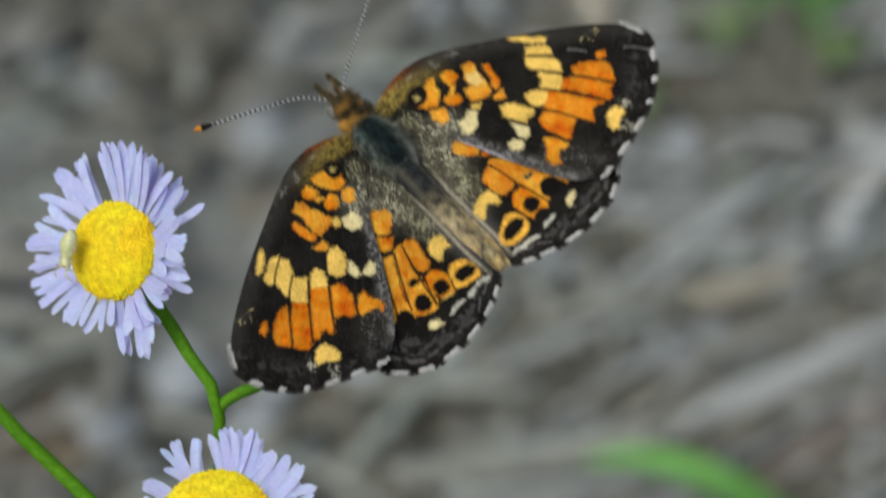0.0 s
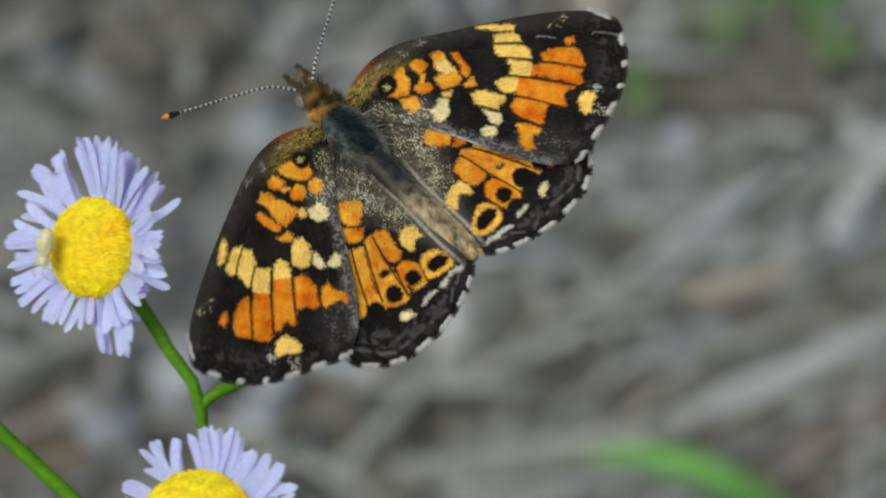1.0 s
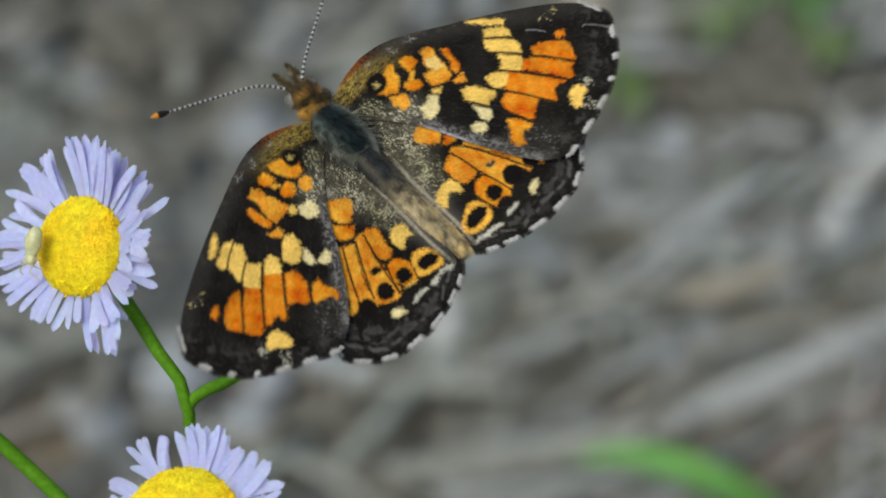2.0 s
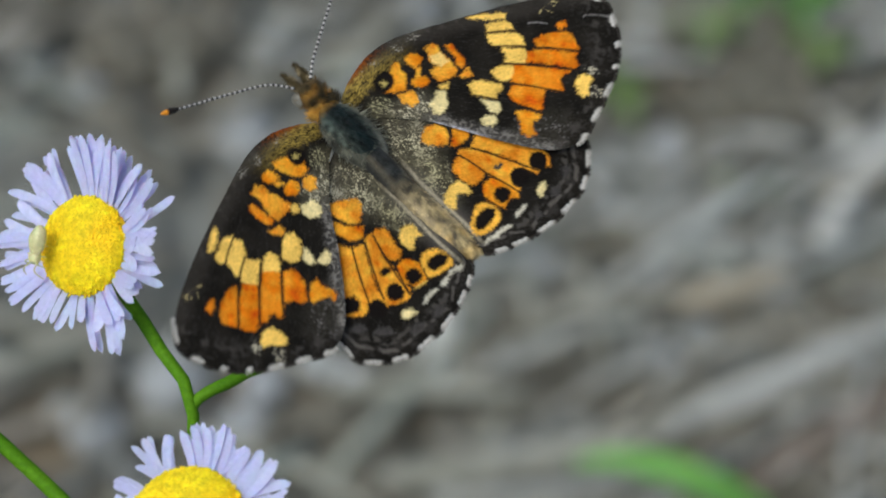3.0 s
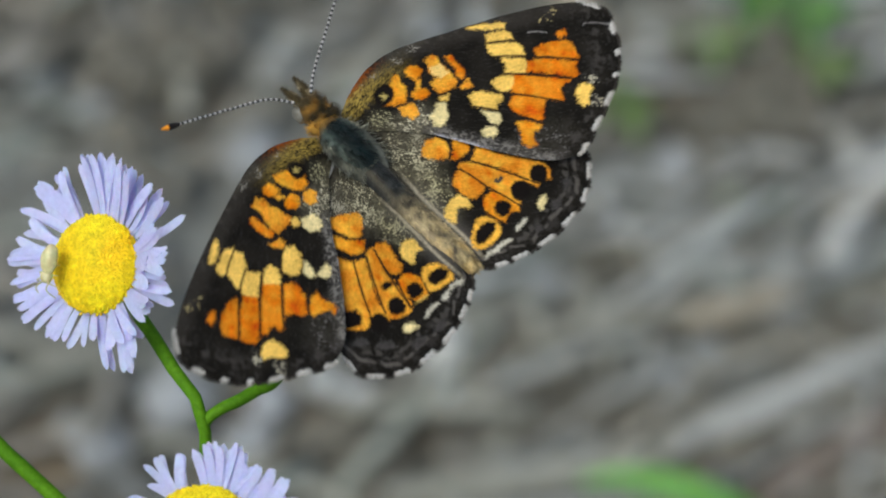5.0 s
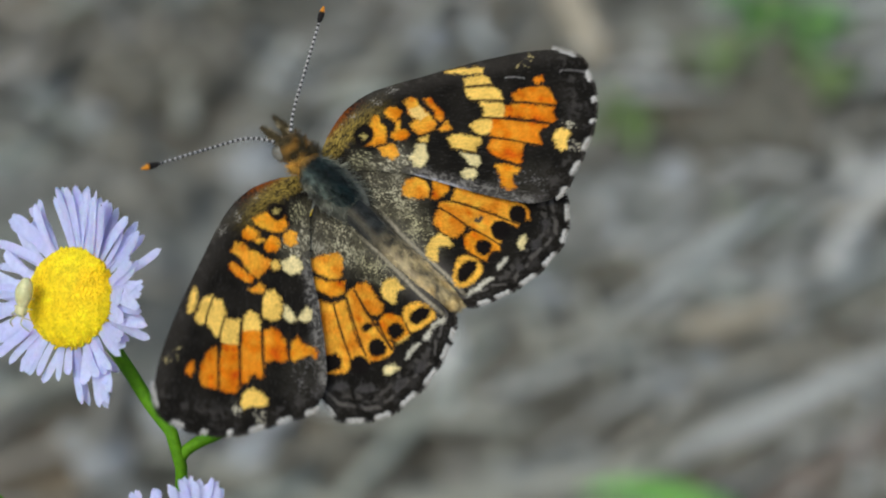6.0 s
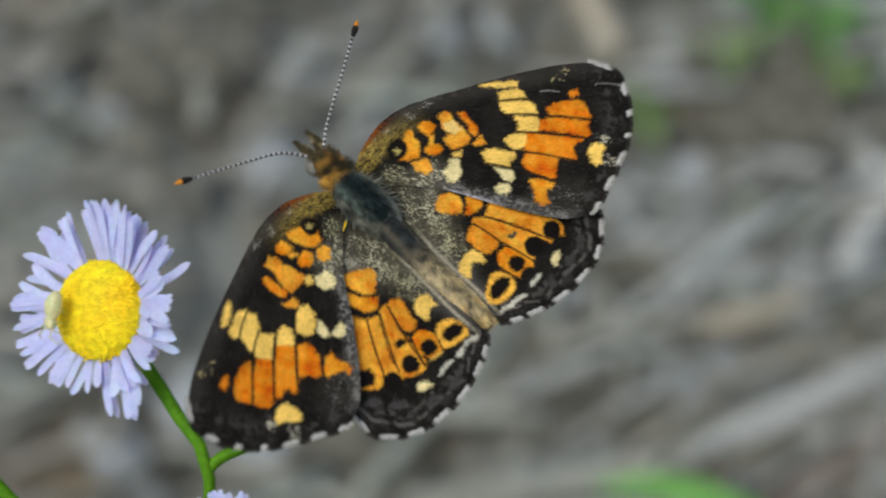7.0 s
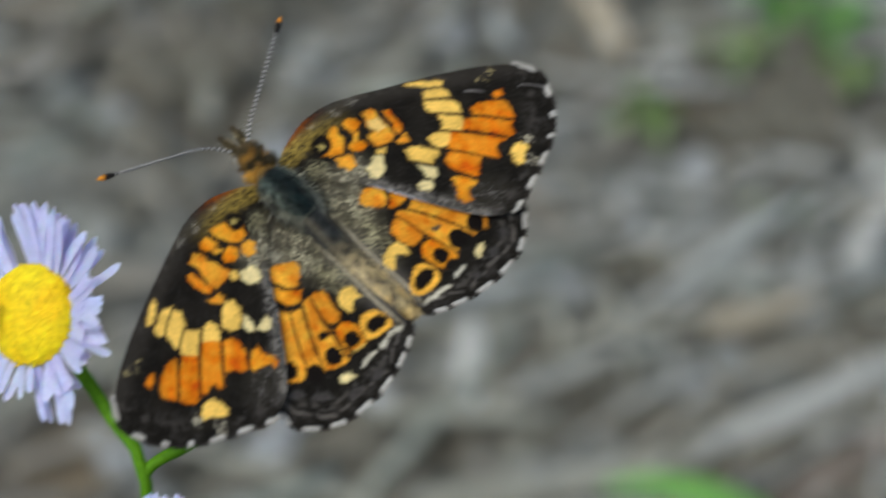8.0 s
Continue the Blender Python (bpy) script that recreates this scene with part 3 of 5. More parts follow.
def spider():
    """A tiny pale spider sitting at the edge of the yellow disc."""
    base = new("spider")
    base.matrix_basis = Matrix.Translation(ROOT)
    tagged(base, "tiny cream translucent crab spider sitting on the flower's rays", "spider")
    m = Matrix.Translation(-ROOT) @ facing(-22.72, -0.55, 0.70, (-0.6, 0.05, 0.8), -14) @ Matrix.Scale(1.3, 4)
    v, f = ball((0.46 * MM, 0.74 * MM, 0.36 * MM), (0, 0.15 * MM, 0.1 * MM), 20, 12, 0.12, 2)
    part("abdomen", mesh_of("abdomen", v, f, SPIDER), base, m=m)
    v, f = ball((0.33 * MM, 0.36 * MM, 0.26 * MM), (-0.03 * MM, -0.62 * MM, 0.06 * MM), 16, 10, 0.1, 3)
    part("front_body", mesh_of("front_body", v, f, SPIDER), base, m=m)
    for i in range(8):
        s, k = (1 if i % 2 else -1), i // 2
        y = (-0.42 - 0.14 * k) * MM
        ln = (0.58 if k > 1 else 0.46) * MM
        y1 = y - (0.22 * (k - 1.2)) * MM
        v, f = tube([(s * 0.2 * MM, y, 0.05 * MM), (s * ln * 0.6, y1, 0.30 * MM), (s * ln, y1 - 0.15 * (k - 1) * MM, -0.15 * MM)], [0.00004, 0.000032, 0.00002], 8, 6)
        part("leg", mesh_of("leg", v, f, SPIDER), base, m=m)
    return base


FLEABANE = fleabane()
CRAB_SPIDER = spider()


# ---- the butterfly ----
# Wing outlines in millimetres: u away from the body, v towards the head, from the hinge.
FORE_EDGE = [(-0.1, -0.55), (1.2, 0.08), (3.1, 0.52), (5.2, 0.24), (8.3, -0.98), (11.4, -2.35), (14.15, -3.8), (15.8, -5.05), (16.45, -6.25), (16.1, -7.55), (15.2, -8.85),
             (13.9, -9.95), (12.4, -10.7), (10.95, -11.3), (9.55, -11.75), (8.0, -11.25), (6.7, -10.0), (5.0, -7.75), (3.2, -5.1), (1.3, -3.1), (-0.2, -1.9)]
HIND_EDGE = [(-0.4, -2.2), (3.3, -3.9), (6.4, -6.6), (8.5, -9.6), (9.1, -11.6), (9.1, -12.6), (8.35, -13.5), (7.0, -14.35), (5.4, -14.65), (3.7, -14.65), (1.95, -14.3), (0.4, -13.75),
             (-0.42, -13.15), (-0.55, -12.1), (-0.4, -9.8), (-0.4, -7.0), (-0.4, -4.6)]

RUST, ORANGE, AMBER, PEACH = (0.66, 0.195, 0.006), (0.72, 0.270, 0.012), (0.75, 0.318, 0.024), (0.80, 0.55, 0.17)
YELLOW, CREAM, GOLD, BLACK, PALE, HONEY, DIM = (0.86, 0.555, 0.115), (0.80, 0.67, 0.32), (0.42, 0.33, 0.10), (0.008, 0.006, 0.005), (0.52, 0.49, 0.38), (0.82, 0.43, 0.05), (0.050, 0.046, 0.042)


# Markings of the wings: scale colour and corners u v in millimetres.
def fore_cell_marks(lay):
    lay(ORANGE, (3.89, -0.91), (4.11, -1.02), (3.94, -1.51), (3.98, -1.85), (3.28, -2.57), (2.26, -1.87), (2.69, -1.88), (3.08, -1.77), (3.27, -1.42), (3.25, -1.11))
    lay(BLACK, (2.61, -0.86), (3.05, -0.87), (3.19, -1.24), (3.13, -1.59), (2.73, -1.82), (2.30, -1.77), (2.08, -1.44), (2.23, -1.02))
    lay(GOLD, (2.43, -1.21), (2.72, -1.29), (2.75, -1.57), (2.45, -1.57))
    lay(ORANGE, (4.64, -1.01), (5.08, -1.06), (5.36, -1.27), (5.44, -1.72), (5.13, -1.89), (4.66, -1.82), (4.50, -1.35))
    lay(AMBER, (4.67, -1.91), (5.00, -2.06), (4.52, -2.50), (4.41, -2.42))
    lay(ORANGE, (4.01, -2.31), (4.40, -2.37), (4.88, -2.71), (4.81, -3.02), (4.47, -3.17), (3.98, -2.90), (3.89, -2.57))
    lay(AMBER, (5.98, -1.32), (6.45, -1.39), (6.70, -1.75), (6.51, -2.05), (6.65, -2.98), (6.57, -3.63), (6.20, -3.76), (5.25, -3.46), (5.23, -3.10), (5.38, -2.64), (5.78, -2.62), (5.67, -2.10), (5.90, -1.70))
    lay(PEACH, (5.84, -1.88), (6.52, -2.14), (6.52, -2.58), (6.56, -2.87), (5.91, -2.80), (5.72, -2.31))
    lay(RUST, (7.03, -1.94), (7.41, -2.13), (7.35, -2.65), (7.35, -2.87), (7.42, -3.23), (7.22, -3.65), (6.93, -3.62), (6.79, -3.35), (7.03, -2.95), (7.05, -2.48))
    lay(AMBER, (6.51, -3.93), (6.97, -3.91), (7.25, -3.90), (7.10, -4.19), (7.11, -4.46), (6.79, -4.36), (6.50, -4.06))
    lay(AMBER, (2.79, -2.47), (3.65, -2.88), (3.60, -3.32), (3.41, -3.62), (2.90, -3.60), (2.87, -3.31), (2.68, -3.00))
    lay(YELLOW, (5.02, -3.65), (5.68, -3.86), (5.40, -4.10), (5.05, -3.89))
    lay(CREAM, (4.68, -3.79), (5.20, -4.13), (4.92, -4.49), (4.76, -4.86), (4.20, -5.06), (3.81, -5.00), (3.70, -4.70), (3.87, -4.48), (3.86, -4.16), (4.34, -4.12))


def fore_median_marks(lay):
    lay(YELLOW, (9.25, -1.50), (9.74, -1.72), (10.21, -1.97), (10.48, -2.30), (10.92, -2.48), (11.22, -2.83), (10.99, -3.01), (10.37, -2.61), (9.93, -2.21), (9.60, -1.89))
    lay(YELLOW, (9.82, -2.62), (10.25, -2.75), (10.87, -3.10), (11.06, -3.42), (10.96, -3.83), (10.34, -3.48), (9.59, -3.02))
    lay(YELLOW, (9.49, -3.09), (10.19, -3.55), (10.94, -4.13), (11.03, -4.63), (10.82, -5.06), (10.00, -4.47), (9.38, -3.85), (9.28, -3.47))
    lay(YELLOW, (9.56, -4.29), (10.68, -5.18), (10.52, -5.59), (10.14, -5.85), (9.63, -5.48), (9.08, -5.04), (9.45, -4.92), (9.52, -4.61))
    lay(YELLOW, (8.17, -4.96), (8.59, -5.00), (9.05, -5.20), (9.51, -5.62), (9.07, -6.18), (8.53, -6.01), (8.11, -5.70), (8.06, -5.32))
    lay(YELLOW, (6.48, -4.75), (6.89, -4.73), (7.33, -5.01), (7.64, -5.45), (8.14, -5.94), (7.94, -6.24), (7.43, -6.22), (7.25, -6.49), (6.78, -5.97), (6.27, -5.34))
    lay(CREAM, (6.47, -5.92), (6.89, -6.40), (7.21, -6.72), (7.02, -7.11), (6.61, -7.24), (6.40, -6.83), (6.46, -6.44))
    lay(CREAM, (5.59, -6.86), (6.03, -6.91), (6.39, -7.18), (6.34, -7.58), (5.91, -7.61), (5.54, -7.25))


def fore_outer_marks(lay):
    lay(RUST, (11.46, -5.21), (12.06, -5.24), (12.68, -5.60), (13.33, -6.02), (13.48, -6.40), (13.38, -6.85), (13.18, -7.38), (12.52, -6.90), (11.85, -6.06), (11.33, -5.60))
    lay(RUST, (13.09, -5.32), (13.41, -5.37), (13.72, -5.54), (13.64, -5.80), (13.27, -5.76), (13.07, -5.57))
    lay(RUST, (10.69, -5.50), (11.23, -5.71), (11.98, -6.47), (12.96, -7.48), (12.61, -7.63), (12.58, -8.05), (12.20, -8.13), (11.63, -7.45), (10.95, -6.61), (10.19, -5.89))
    lay(RUST, (9.48, -5.55), (10.42, -6.45), (11.25, -7.36), (11.85, -8.01), (11.59, -8.05), (11.16, -7.91), (10.88, -8.37), (10.69, -8.71), (10.16, -8.15), (9.61, -7.45), (8.66, -6.24), (9.09, -5.98))
    lay(RUST, (8.57, -6.52), (9.15, -6.90), (9.94, -7.86), (9.59, -8.18), (9.11, -8.62), (8.76, -8.77), (8.28, -7.98), (7.94, -7.29), (8.00, -6.72))
    lay(ORANGE, (7.64, -7.78), (8.10, -8.20), (8.66, -9.00), (8.33, -9.02), (7.99, -8.90), (7.64, -9.22), (7.57, -9.69), (7.08, -9.47), (6.98, -9.04), (7.34, -8.43))
    lay(YELLOW, (11.75, -8.69), (12.21, -8.67), (12.57, -9.06), (12.56, -9.36), (12.14, -9.37), (11.74, -9.91), (11.40, -9.84), (11.29, -9.41), (11.53, -8.84))


def left_fore_cell_marks(lay):
    lay(ORANGE, (4.03, -0.99), (3.37, -1.03), (3.04, -1.18), (3.06, -1.70), (2.85, -1.98), (2.37, -1.97), (2.58, -2.49), (3.15, -2.65), (3.52, -2.34), (3.89, -1.84), (4.13, -1.35))
    lay(BLACK, (2.79, -1.27), (2.48, -1.18), (2.08, -1.37), (2.12, -1.70), (2.53, -1.94), (2.86, -1.79), (2.94, -1.52))
    lay(GOLD, (2.71, -1.28), (2.44, -1.29), (2.32, -1.51), (2.61, -1.62), (2.80, -1.48))
    lay(ORANGE, (5.17, -1.23), (4.66, -1.08), (4.39, -1.38), (4.36, -1.84), (4.68, -1.95), (5.13, -1.79), (5.30, -1.48))
    lay(AMBER, (4.91, -1.95), (4.50, -2.00), (4.45, -2.30), (4.84, -2.27))
    lay(ORANGE, (4.42, -2.46), (3.93, -2.38), (3.68, -2.71), (3.88, -3.18), (4.39, -3.28), (4.72, -2.98), (4.69, -2.65))
    lay(AMBER, (3.20, -2.80), (2.72, -2.84), (2.60, -3.25), (2.98, -3.69), (3.40, -3.64), (3.57, -3.24))
    lay(AMBER, (6.41, -1.60), (5.89, -1.38), (5.55, -1.65), (5.51, -2.21), (5.26, -2.83), (4.97, -3.50), (5.31, -3.77), (5.94, -3.81), (6.26, -3.82), (6.42, -3.35), (6.40, -2.84), (6.21, -2.28), (6.34, -1.92))
    lay(RUST, (7.01, -2.11), (6.83, -2.16), (6.67, -2.63), (6.61, -3.21), (6.48, -3.66), (6.72, -3.82), (7.02, -3.51), (7.18, -2.94), (7.17, -2.34))
    lay(AMBER, (7.21, -3.97), (6.70, -4.15), (6.42, -4.10), (6.41, -4.47), (6.70, -4.68), (7.04, -4.37))
    lay(YELLOW, (5.06, -3.61), (4.65, -3.75), (4.94, -4.16), (5.27, -4.07))
    lay(CREAM, (4.57, -3.91), (4.18, -4.13), (3.77, -4.09), (3.66, -4.45), (3.76, -5.03), (4.21, -5.12), (4.69, -4.91), (4.80, -4.40))


def left_fore_median_marks(lay):
    lay(YELLOW, (10.98, -2.75), (10.10, -2.10), (9.59, -1.89), (9.66, -2.21), (10.20, -2.69), (10.72, -2.96), (10.98, -2.89))
    lay(YELLOW, (10.98, -3.33), (10.33, -3.02), (9.71, -2.74), (9.19, -2.92), (9.28, -3.16), (9.92, -3.55), (10.67, -3.87), (11.00, -3.75))
    lay(YELLOW, (10.61, -3.91), (9.77, -3.44), (9.15, -3.12), (8.97, -3.51), (9.19, -4.09), (9.77, -4.52), (10.56, -5.03), (10.77, -4.87), (10.63, -4.32))
    lay(YELLOW, (10.69, -5.27), (9.89, -4.65), (9.52, -4.40), (9.30, -4.66), (8.89, -5.05), (9.20, -5.38), (10.06, -6.05), (10.53, -5.82))
    lay(YELLOW, (9.29, -5.71), (8.51, -5.03), (8.04, -4.96), (7.87, -5.41), (8.03, -5.86), (8.46, -6.28), (8.94, -6.07))
    lay(YELLOW, (7.73, -5.74), (6.93, -4.94), (6.47, -4.73), (6.09, -4.95), (6.10, -5.49), (6.55, -6.17), (7.05, -6.45), (7.52, -6.23))
    lay(CREAM, (6.82, -6.54), (6.33, -6.03), (6.18, -6.25), (6.30, -6.85), (6.41, -7.21), (6.74, -7.07))
    lay(CREAM, (6.19, -7.16), (5.77, -7.05), (5.35, -6.95), (5.34, -7.32), (5.73, -7.68), (6.05, -7.64), (6.21, -7.42))


def left_fore_outer_marks(lay):
    lay(RUST, (13.28, -6.21), (12.62, -5.64), (11.84, -5.28), (11.20, -5.33), (11.31, -5.68), (12.07, -6.49), (12.88, -7.26), (13.16, -6.95), (13.43, -6.52))
    lay(RUST, (13.60, -5.34), (13.04, -5.12), (12.79, -5.19), (13.16, -5.59), (13.62, -5.75))
    lay(RUST, (12.77, -7.34), (11.75, -6.30), (10.80, -5.49), (10.06, -6.05), (10.82, -7.00), (11.87, -7.96), (12.31, -8.05), (12.70, -7.65))
    lay(RUST, (11.62, -7.93), (10.26, -6.55), (9.24, -5.66), (8.42, -6.23), (9.31, -7.31), (10.21, -8.39), (10.56, -8.38), (10.55, -7.99), (10.80, -7.92), (11.30, -8.06))
    lay(RUST, (9.21, -7.40), (8.28, -6.42), (7.83, -6.57), (7.65, -7.09), (7.88, -7.81), (8.46, -8.55), (8.94, -8.44), (9.05, -8.08), (9.44, -8.02), (9.55, -7.80))
    lay(ORANGE, (8.28, -8.61), (7.63, -8.01), (7.09, -7.92), (7.12, -8.43), (6.78, -9.05), (6.81, -9.42), (7.17, -9.61), (7.25, -9.21), (7.84, -8.96), (8.32, -8.89))
    lay(YELLOW, (12.47, -8.82), (12.03, -8.50), (11.54, -8.45), (11.23, -8.70), (11.09, -9.12), (11.18, -9.63), (11.49, -9.82), (11.82, -9.56), (12.09, -9.22), (12.59, -9.17))


def left_hind_inner_marks(lay):
    lay(AMBER, (3.34, -4.66), (2.45, -5.15), (1.77, -5.58), (1.81, -5.98), (2.55, -6.71), (2.88, -6.70), (3.33, -6.33), (3.52, -5.82), (3.70, -5.00))
    lay(ORANGE, (4.12, -5.38), (3.58, -6.34), (3.12, -6.82), (2.81, -7.05), (3.18, -7.43), (3.56, -7.46), (4.06, -7.15), (4.27, -6.61), (4.55, -5.79))
    lay(AMBER, (5.00, -6.39), (4.56, -7.25), (4.29, -7.55), (4.75, -8.25), (5.30, -9.14), (5.70, -10.17), (5.95, -10.63), (6.44, -10.87), (6.83, -10.87), (7.65, -10.17), (6.92, -10.50), (6.48, -10.27), (6.88, -9.44), (6.45, -8.77), (5.90, -7.88), (5.47, -7.10))
    lay(AMBER, (4.29, -7.55), (3.61, -7.88), (4.02, -8.45), (4.45, -9.22), (4.95, -10.16), (5.01, -10.81), (5.10, -11.44), (5.37, -11.51), (5.41, -11.18), (5.42, -10.83), (5.72, -10.65), (6.02, -10.70), (5.62, -10.00), (5.17, -9.03))
    lay(AMBER, (3.31, -7.69), (2.89, -7.68), (2.77, -7.89), (3.05, -8.62), (3.36, -9.37), (3.27, -9.83), (3.38, -10.30), (3.52, -10.89), (3.70, -11.50), (3.76, -11.83), (4.11, -11.97), (4.54, -11.83), (4.88, -11.69), (5.20, -11.44), (5.01, -10.81), (4.67, -9.95), (4.20, -8.99), (3.74, -8.23))
    lay(AMBER, (2.77, -7.79), (2.32, -7.71), (1.85, -7.98), (1.85, -8.35), (2.09, -9.13), (2.15, -9.65), (2.50, -9.91), (2.85, -9.83), (3.06, -9.64), (3.08, -9.20), (2.92, -8.50))


def left_hind_ring_marks(lay):
    lay(ORANGE, (3.07, -10.16), (2.55, -10.10), (2.10, -10.42), (1.97, -10.94), (2.10, -11.41), (2.17, -11.88), (2.48, -11.98), (2.88, -11.89), (3.23, -11.80), (3.27, -11.56), (3.31, -11.33), (3.46, -11.24), (3.60, -11.68), (3.86, -11.83), (3.71, -11.33), (3.41, -10.65))
    lay(YELLOW, (3.40, -11.78), (2.88, -11.89), (2.43, -11.98), (2.61, -12.05), (3.08, -11.94))
    lay(HONEY, (1.73, -10.87), (1.33, -10.65), (0.81, -10.74), (0.38, -11.04), (0.22, -11.48), (0.21, -12.03), (0.43, -12.31), (0.86, -12.32), (1.36, -12.20), (1.84, -12.09), (2.25, -11.91), (2.13, -11.53), (1.96, -11.20))
    lay(YELLOW, (1.56, -8.98), (1.08, -8.69), (0.55, -8.77), (0.29, -9.09), (0.39, -9.45), (0.38, -9.81), (0.71, -9.65), (1.03, -9.70), (1.44, -10.06), (1.69, -9.97), (1.73, -9.55), (1.78, -9.31))


def left_hind_eye_marks(lay):
    lay(BLACK, (6.93, -9.49), (6.43, -9.76), (6.48, -10.17), (6.83, -10.41), (7.37, -9.91))
    lay(BLACK, (6.24, -10.91), (6.05, -10.73), (5.72, -10.70), (5.47, -10.88), (5.43, -11.21), (5.61, -11.56), (5.93, -11.63), (6.24, -11.37), (6.37, -11.12))
    lay(BLACK, (4.69, -10.87), (4.36, -10.71), (3.99, -10.78), (3.88, -11.12), (4.02, -11.52), (4.34, -11.64), (4.65, -11.48), (4.84, -11.20))
    lay(BLACK, (2.93, -10.86), (2.66, -10.83), (2.41, -10.97), (2.37, -11.20), (2.43, -11.53), (2.74, -11.58), (3.09, -11.59), (3.21, -11.33), (3.14, -11.05))
    lay(BLACK, (1.53, -11.36), (1.18, -11.24), (0.81, -11.28), (0.45, -11.42), (0.34, -11.77), (0.71, -11.91), (1.16, -11.85), (1.57, -11.71), (1.66, -11.48))
    lay(BLACK, (4.07, -9.75), (3.72, -9.79), (3.49, -10.00), (3.75, -10.05), (4.07, -9.94))


def left_hind_rim_marks(lay):
    lay(PALE, (1.86, -12.61), (2.07, -12.75), (1.79, -12.96), (1.24, -12.70), (0.71, -12.69), (0.28, -12.92), (-0.01, -12.75), (0.36, -12.52), (0.86, -12.50), (1.34, -12.56))
    lay(PALE, (3.67, -12.83), (3.16, -12.59), (2.64, -12.57), (2.36, -12.78), (2.75, -12.80), (3.18, -12.83), (3.50, -12.90))
    lay(CREAM, (5.24, -12.60), (5.08, -12.41), (4.81, -12.30), (4.43, -12.53), (4.35, -12.90), (4.64, -12.90), (5.07, -12.76))
    lay(DIM, (8.17, -11.02), (7.54, -10.90), (7.18, -11.29), (7.28, -11.66), (7.77, -11.48))
    lay(DIM, (7.24, -12.07), (6.65, -11.98), (6.15, -12.42), (6.20, -12.90), (6.72, -12.67))
    lay(DIM, (5.61, -13.44), (4.93, -13.34), (4.38, -13.65), (4.73, -13.88), (5.36, -13.83))
    lay(DIM, (3.93, -13.78), (3.32, -13.50), (2.72, -13.69), (3.09, -14.02), (3.68, -14.02))


def right_hind_inner_marks(lay):
    lay(AMBER, (1.89, -5.46), (2.46, -5.24), (3.08, -5.51), (3.30, -6.00), (3.08, -6.54), (2.70, -6.82), (2.34, -6.69), (1.88, -6.18), (1.68, -5.75))
    lay(ORANGE, (3.66, -6.23), (4.00, -6.53), (4.13, -7.13), (4.02, -7.37), (3.50, -7.39), (2.95, -7.29), (2.82, -7.03), (3.32, -6.75))
    lay(AMBER, (4.44, -7.50), (4.79, -8.18), (5.33, -9.12), (6.01, -9.94), (6.63, -10.81), (6.82, -11.12), (6.79, -11.53), (6.44, -12.00), (6.23, -11.91), (6.52, -11.49), (6.50, -10.94), (6.15, -10.78), (5.72, -10.89), (5.51, -11.14), (5.44, -11.43), (5.35, -11.04), (4.95, -10.22), (4.54, -9.39), (4.08, -8.62), (3.58, -7.99), (3.94, -7.78))
    lay(AMBER, (2.91, -7.58), (3.29, -7.78), (3.82, -8.39), (4.28, -9.16), (4.81, -10.10), (5.29, -11.10), (5.69, -11.69), (5.41, -11.84), (5.26, -11.36), (5.05, -10.93), (4.71, -10.68), (4.23, -10.74), (3.94, -10.97), (3.84, -11.38), (3.99, -11.81), (3.68, -11.86), (3.56, -11.27), (3.39, -10.48), (3.19, -9.72), (3.00, -8.94), (2.78, -8.18), (2.75, -7.82))
    lay(AMBER, (2.20, -7.89), (2.60, -7.87), (2.84, -8.37), (3.05, -9.13), (3.13, -9.67), (2.75, -9.80), (2.21, -9.80), (1.91, -9.52), (1.78, -8.92), (1.73, -8.50), (1.77, -8.21))


def right_hind_ring_marks(lay):
    lay(ORANGE, (2.15, -10.47), (2.64, -10.09), (3.13, -10.15), (3.46, -10.65), (3.58, -11.24), (3.70, -11.84), (3.56, -12.11), (3.15, -11.88), (2.78, -11.89), (2.42, -12.04), (2.12, -11.67), (2.01, -11.07))
    lay(HONEY, (0.20, -11.33), (0.76, -10.98), (1.40, -10.75), (1.78, -10.96), (1.97, -11.43), (2.01, -12.05), (1.75, -12.30), (1.23, -12.40), (0.74, -12.41), (0.26, -12.25), (-0.04, -12.07), (-0.04, -11.74))
    lay(YELLOW, (-0.00, -9.28), (0.35, -9.03), (1.05, -8.82), (1.55, -8.91), (1.78, -9.40), (1.67, -9.98), (1.42, -9.89), (1.17, -9.51), (0.87, -9.42), (0.51, -9.77), (0.26, -10.06), (0.09, -9.85), (0.04, -9.52))


def right_hind_eye_marks(lay):
    lay(BLACK, (5.83, -10.93), (6.20, -10.83), (6.52, -11.01), (6.60, -11.32), (6.39, -11.62), (5.99, -11.70), (5.72, -11.47), (5.64, -11.16))
    lay(BLACK, (4.23, -10.84), (4.65, -10.78), (5.00, -11.08), (5.05, -11.42), (4.67, -11.67), (4.21, -11.61), (4.04, -11.25))
    lay(BLACK, (2.63, -10.96), (2.97, -10.92), (3.33, -11.20), (3.29, -11.56), (2.94, -11.74), (2.58, -11.61), (2.44, -11.27))
    lay(BLACK, (0.40, -11.56), (0.75, -11.36), (1.18, -11.28), (1.64, -11.41), (1.81, -11.67), (1.55, -11.87), (1.04, -11.98), (0.57, -11.96), (0.32, -11.83))
    lay(DIM, (3.76, -9.80), (4.26, -9.85), (4.28, -10.02), (3.84, -10.06))


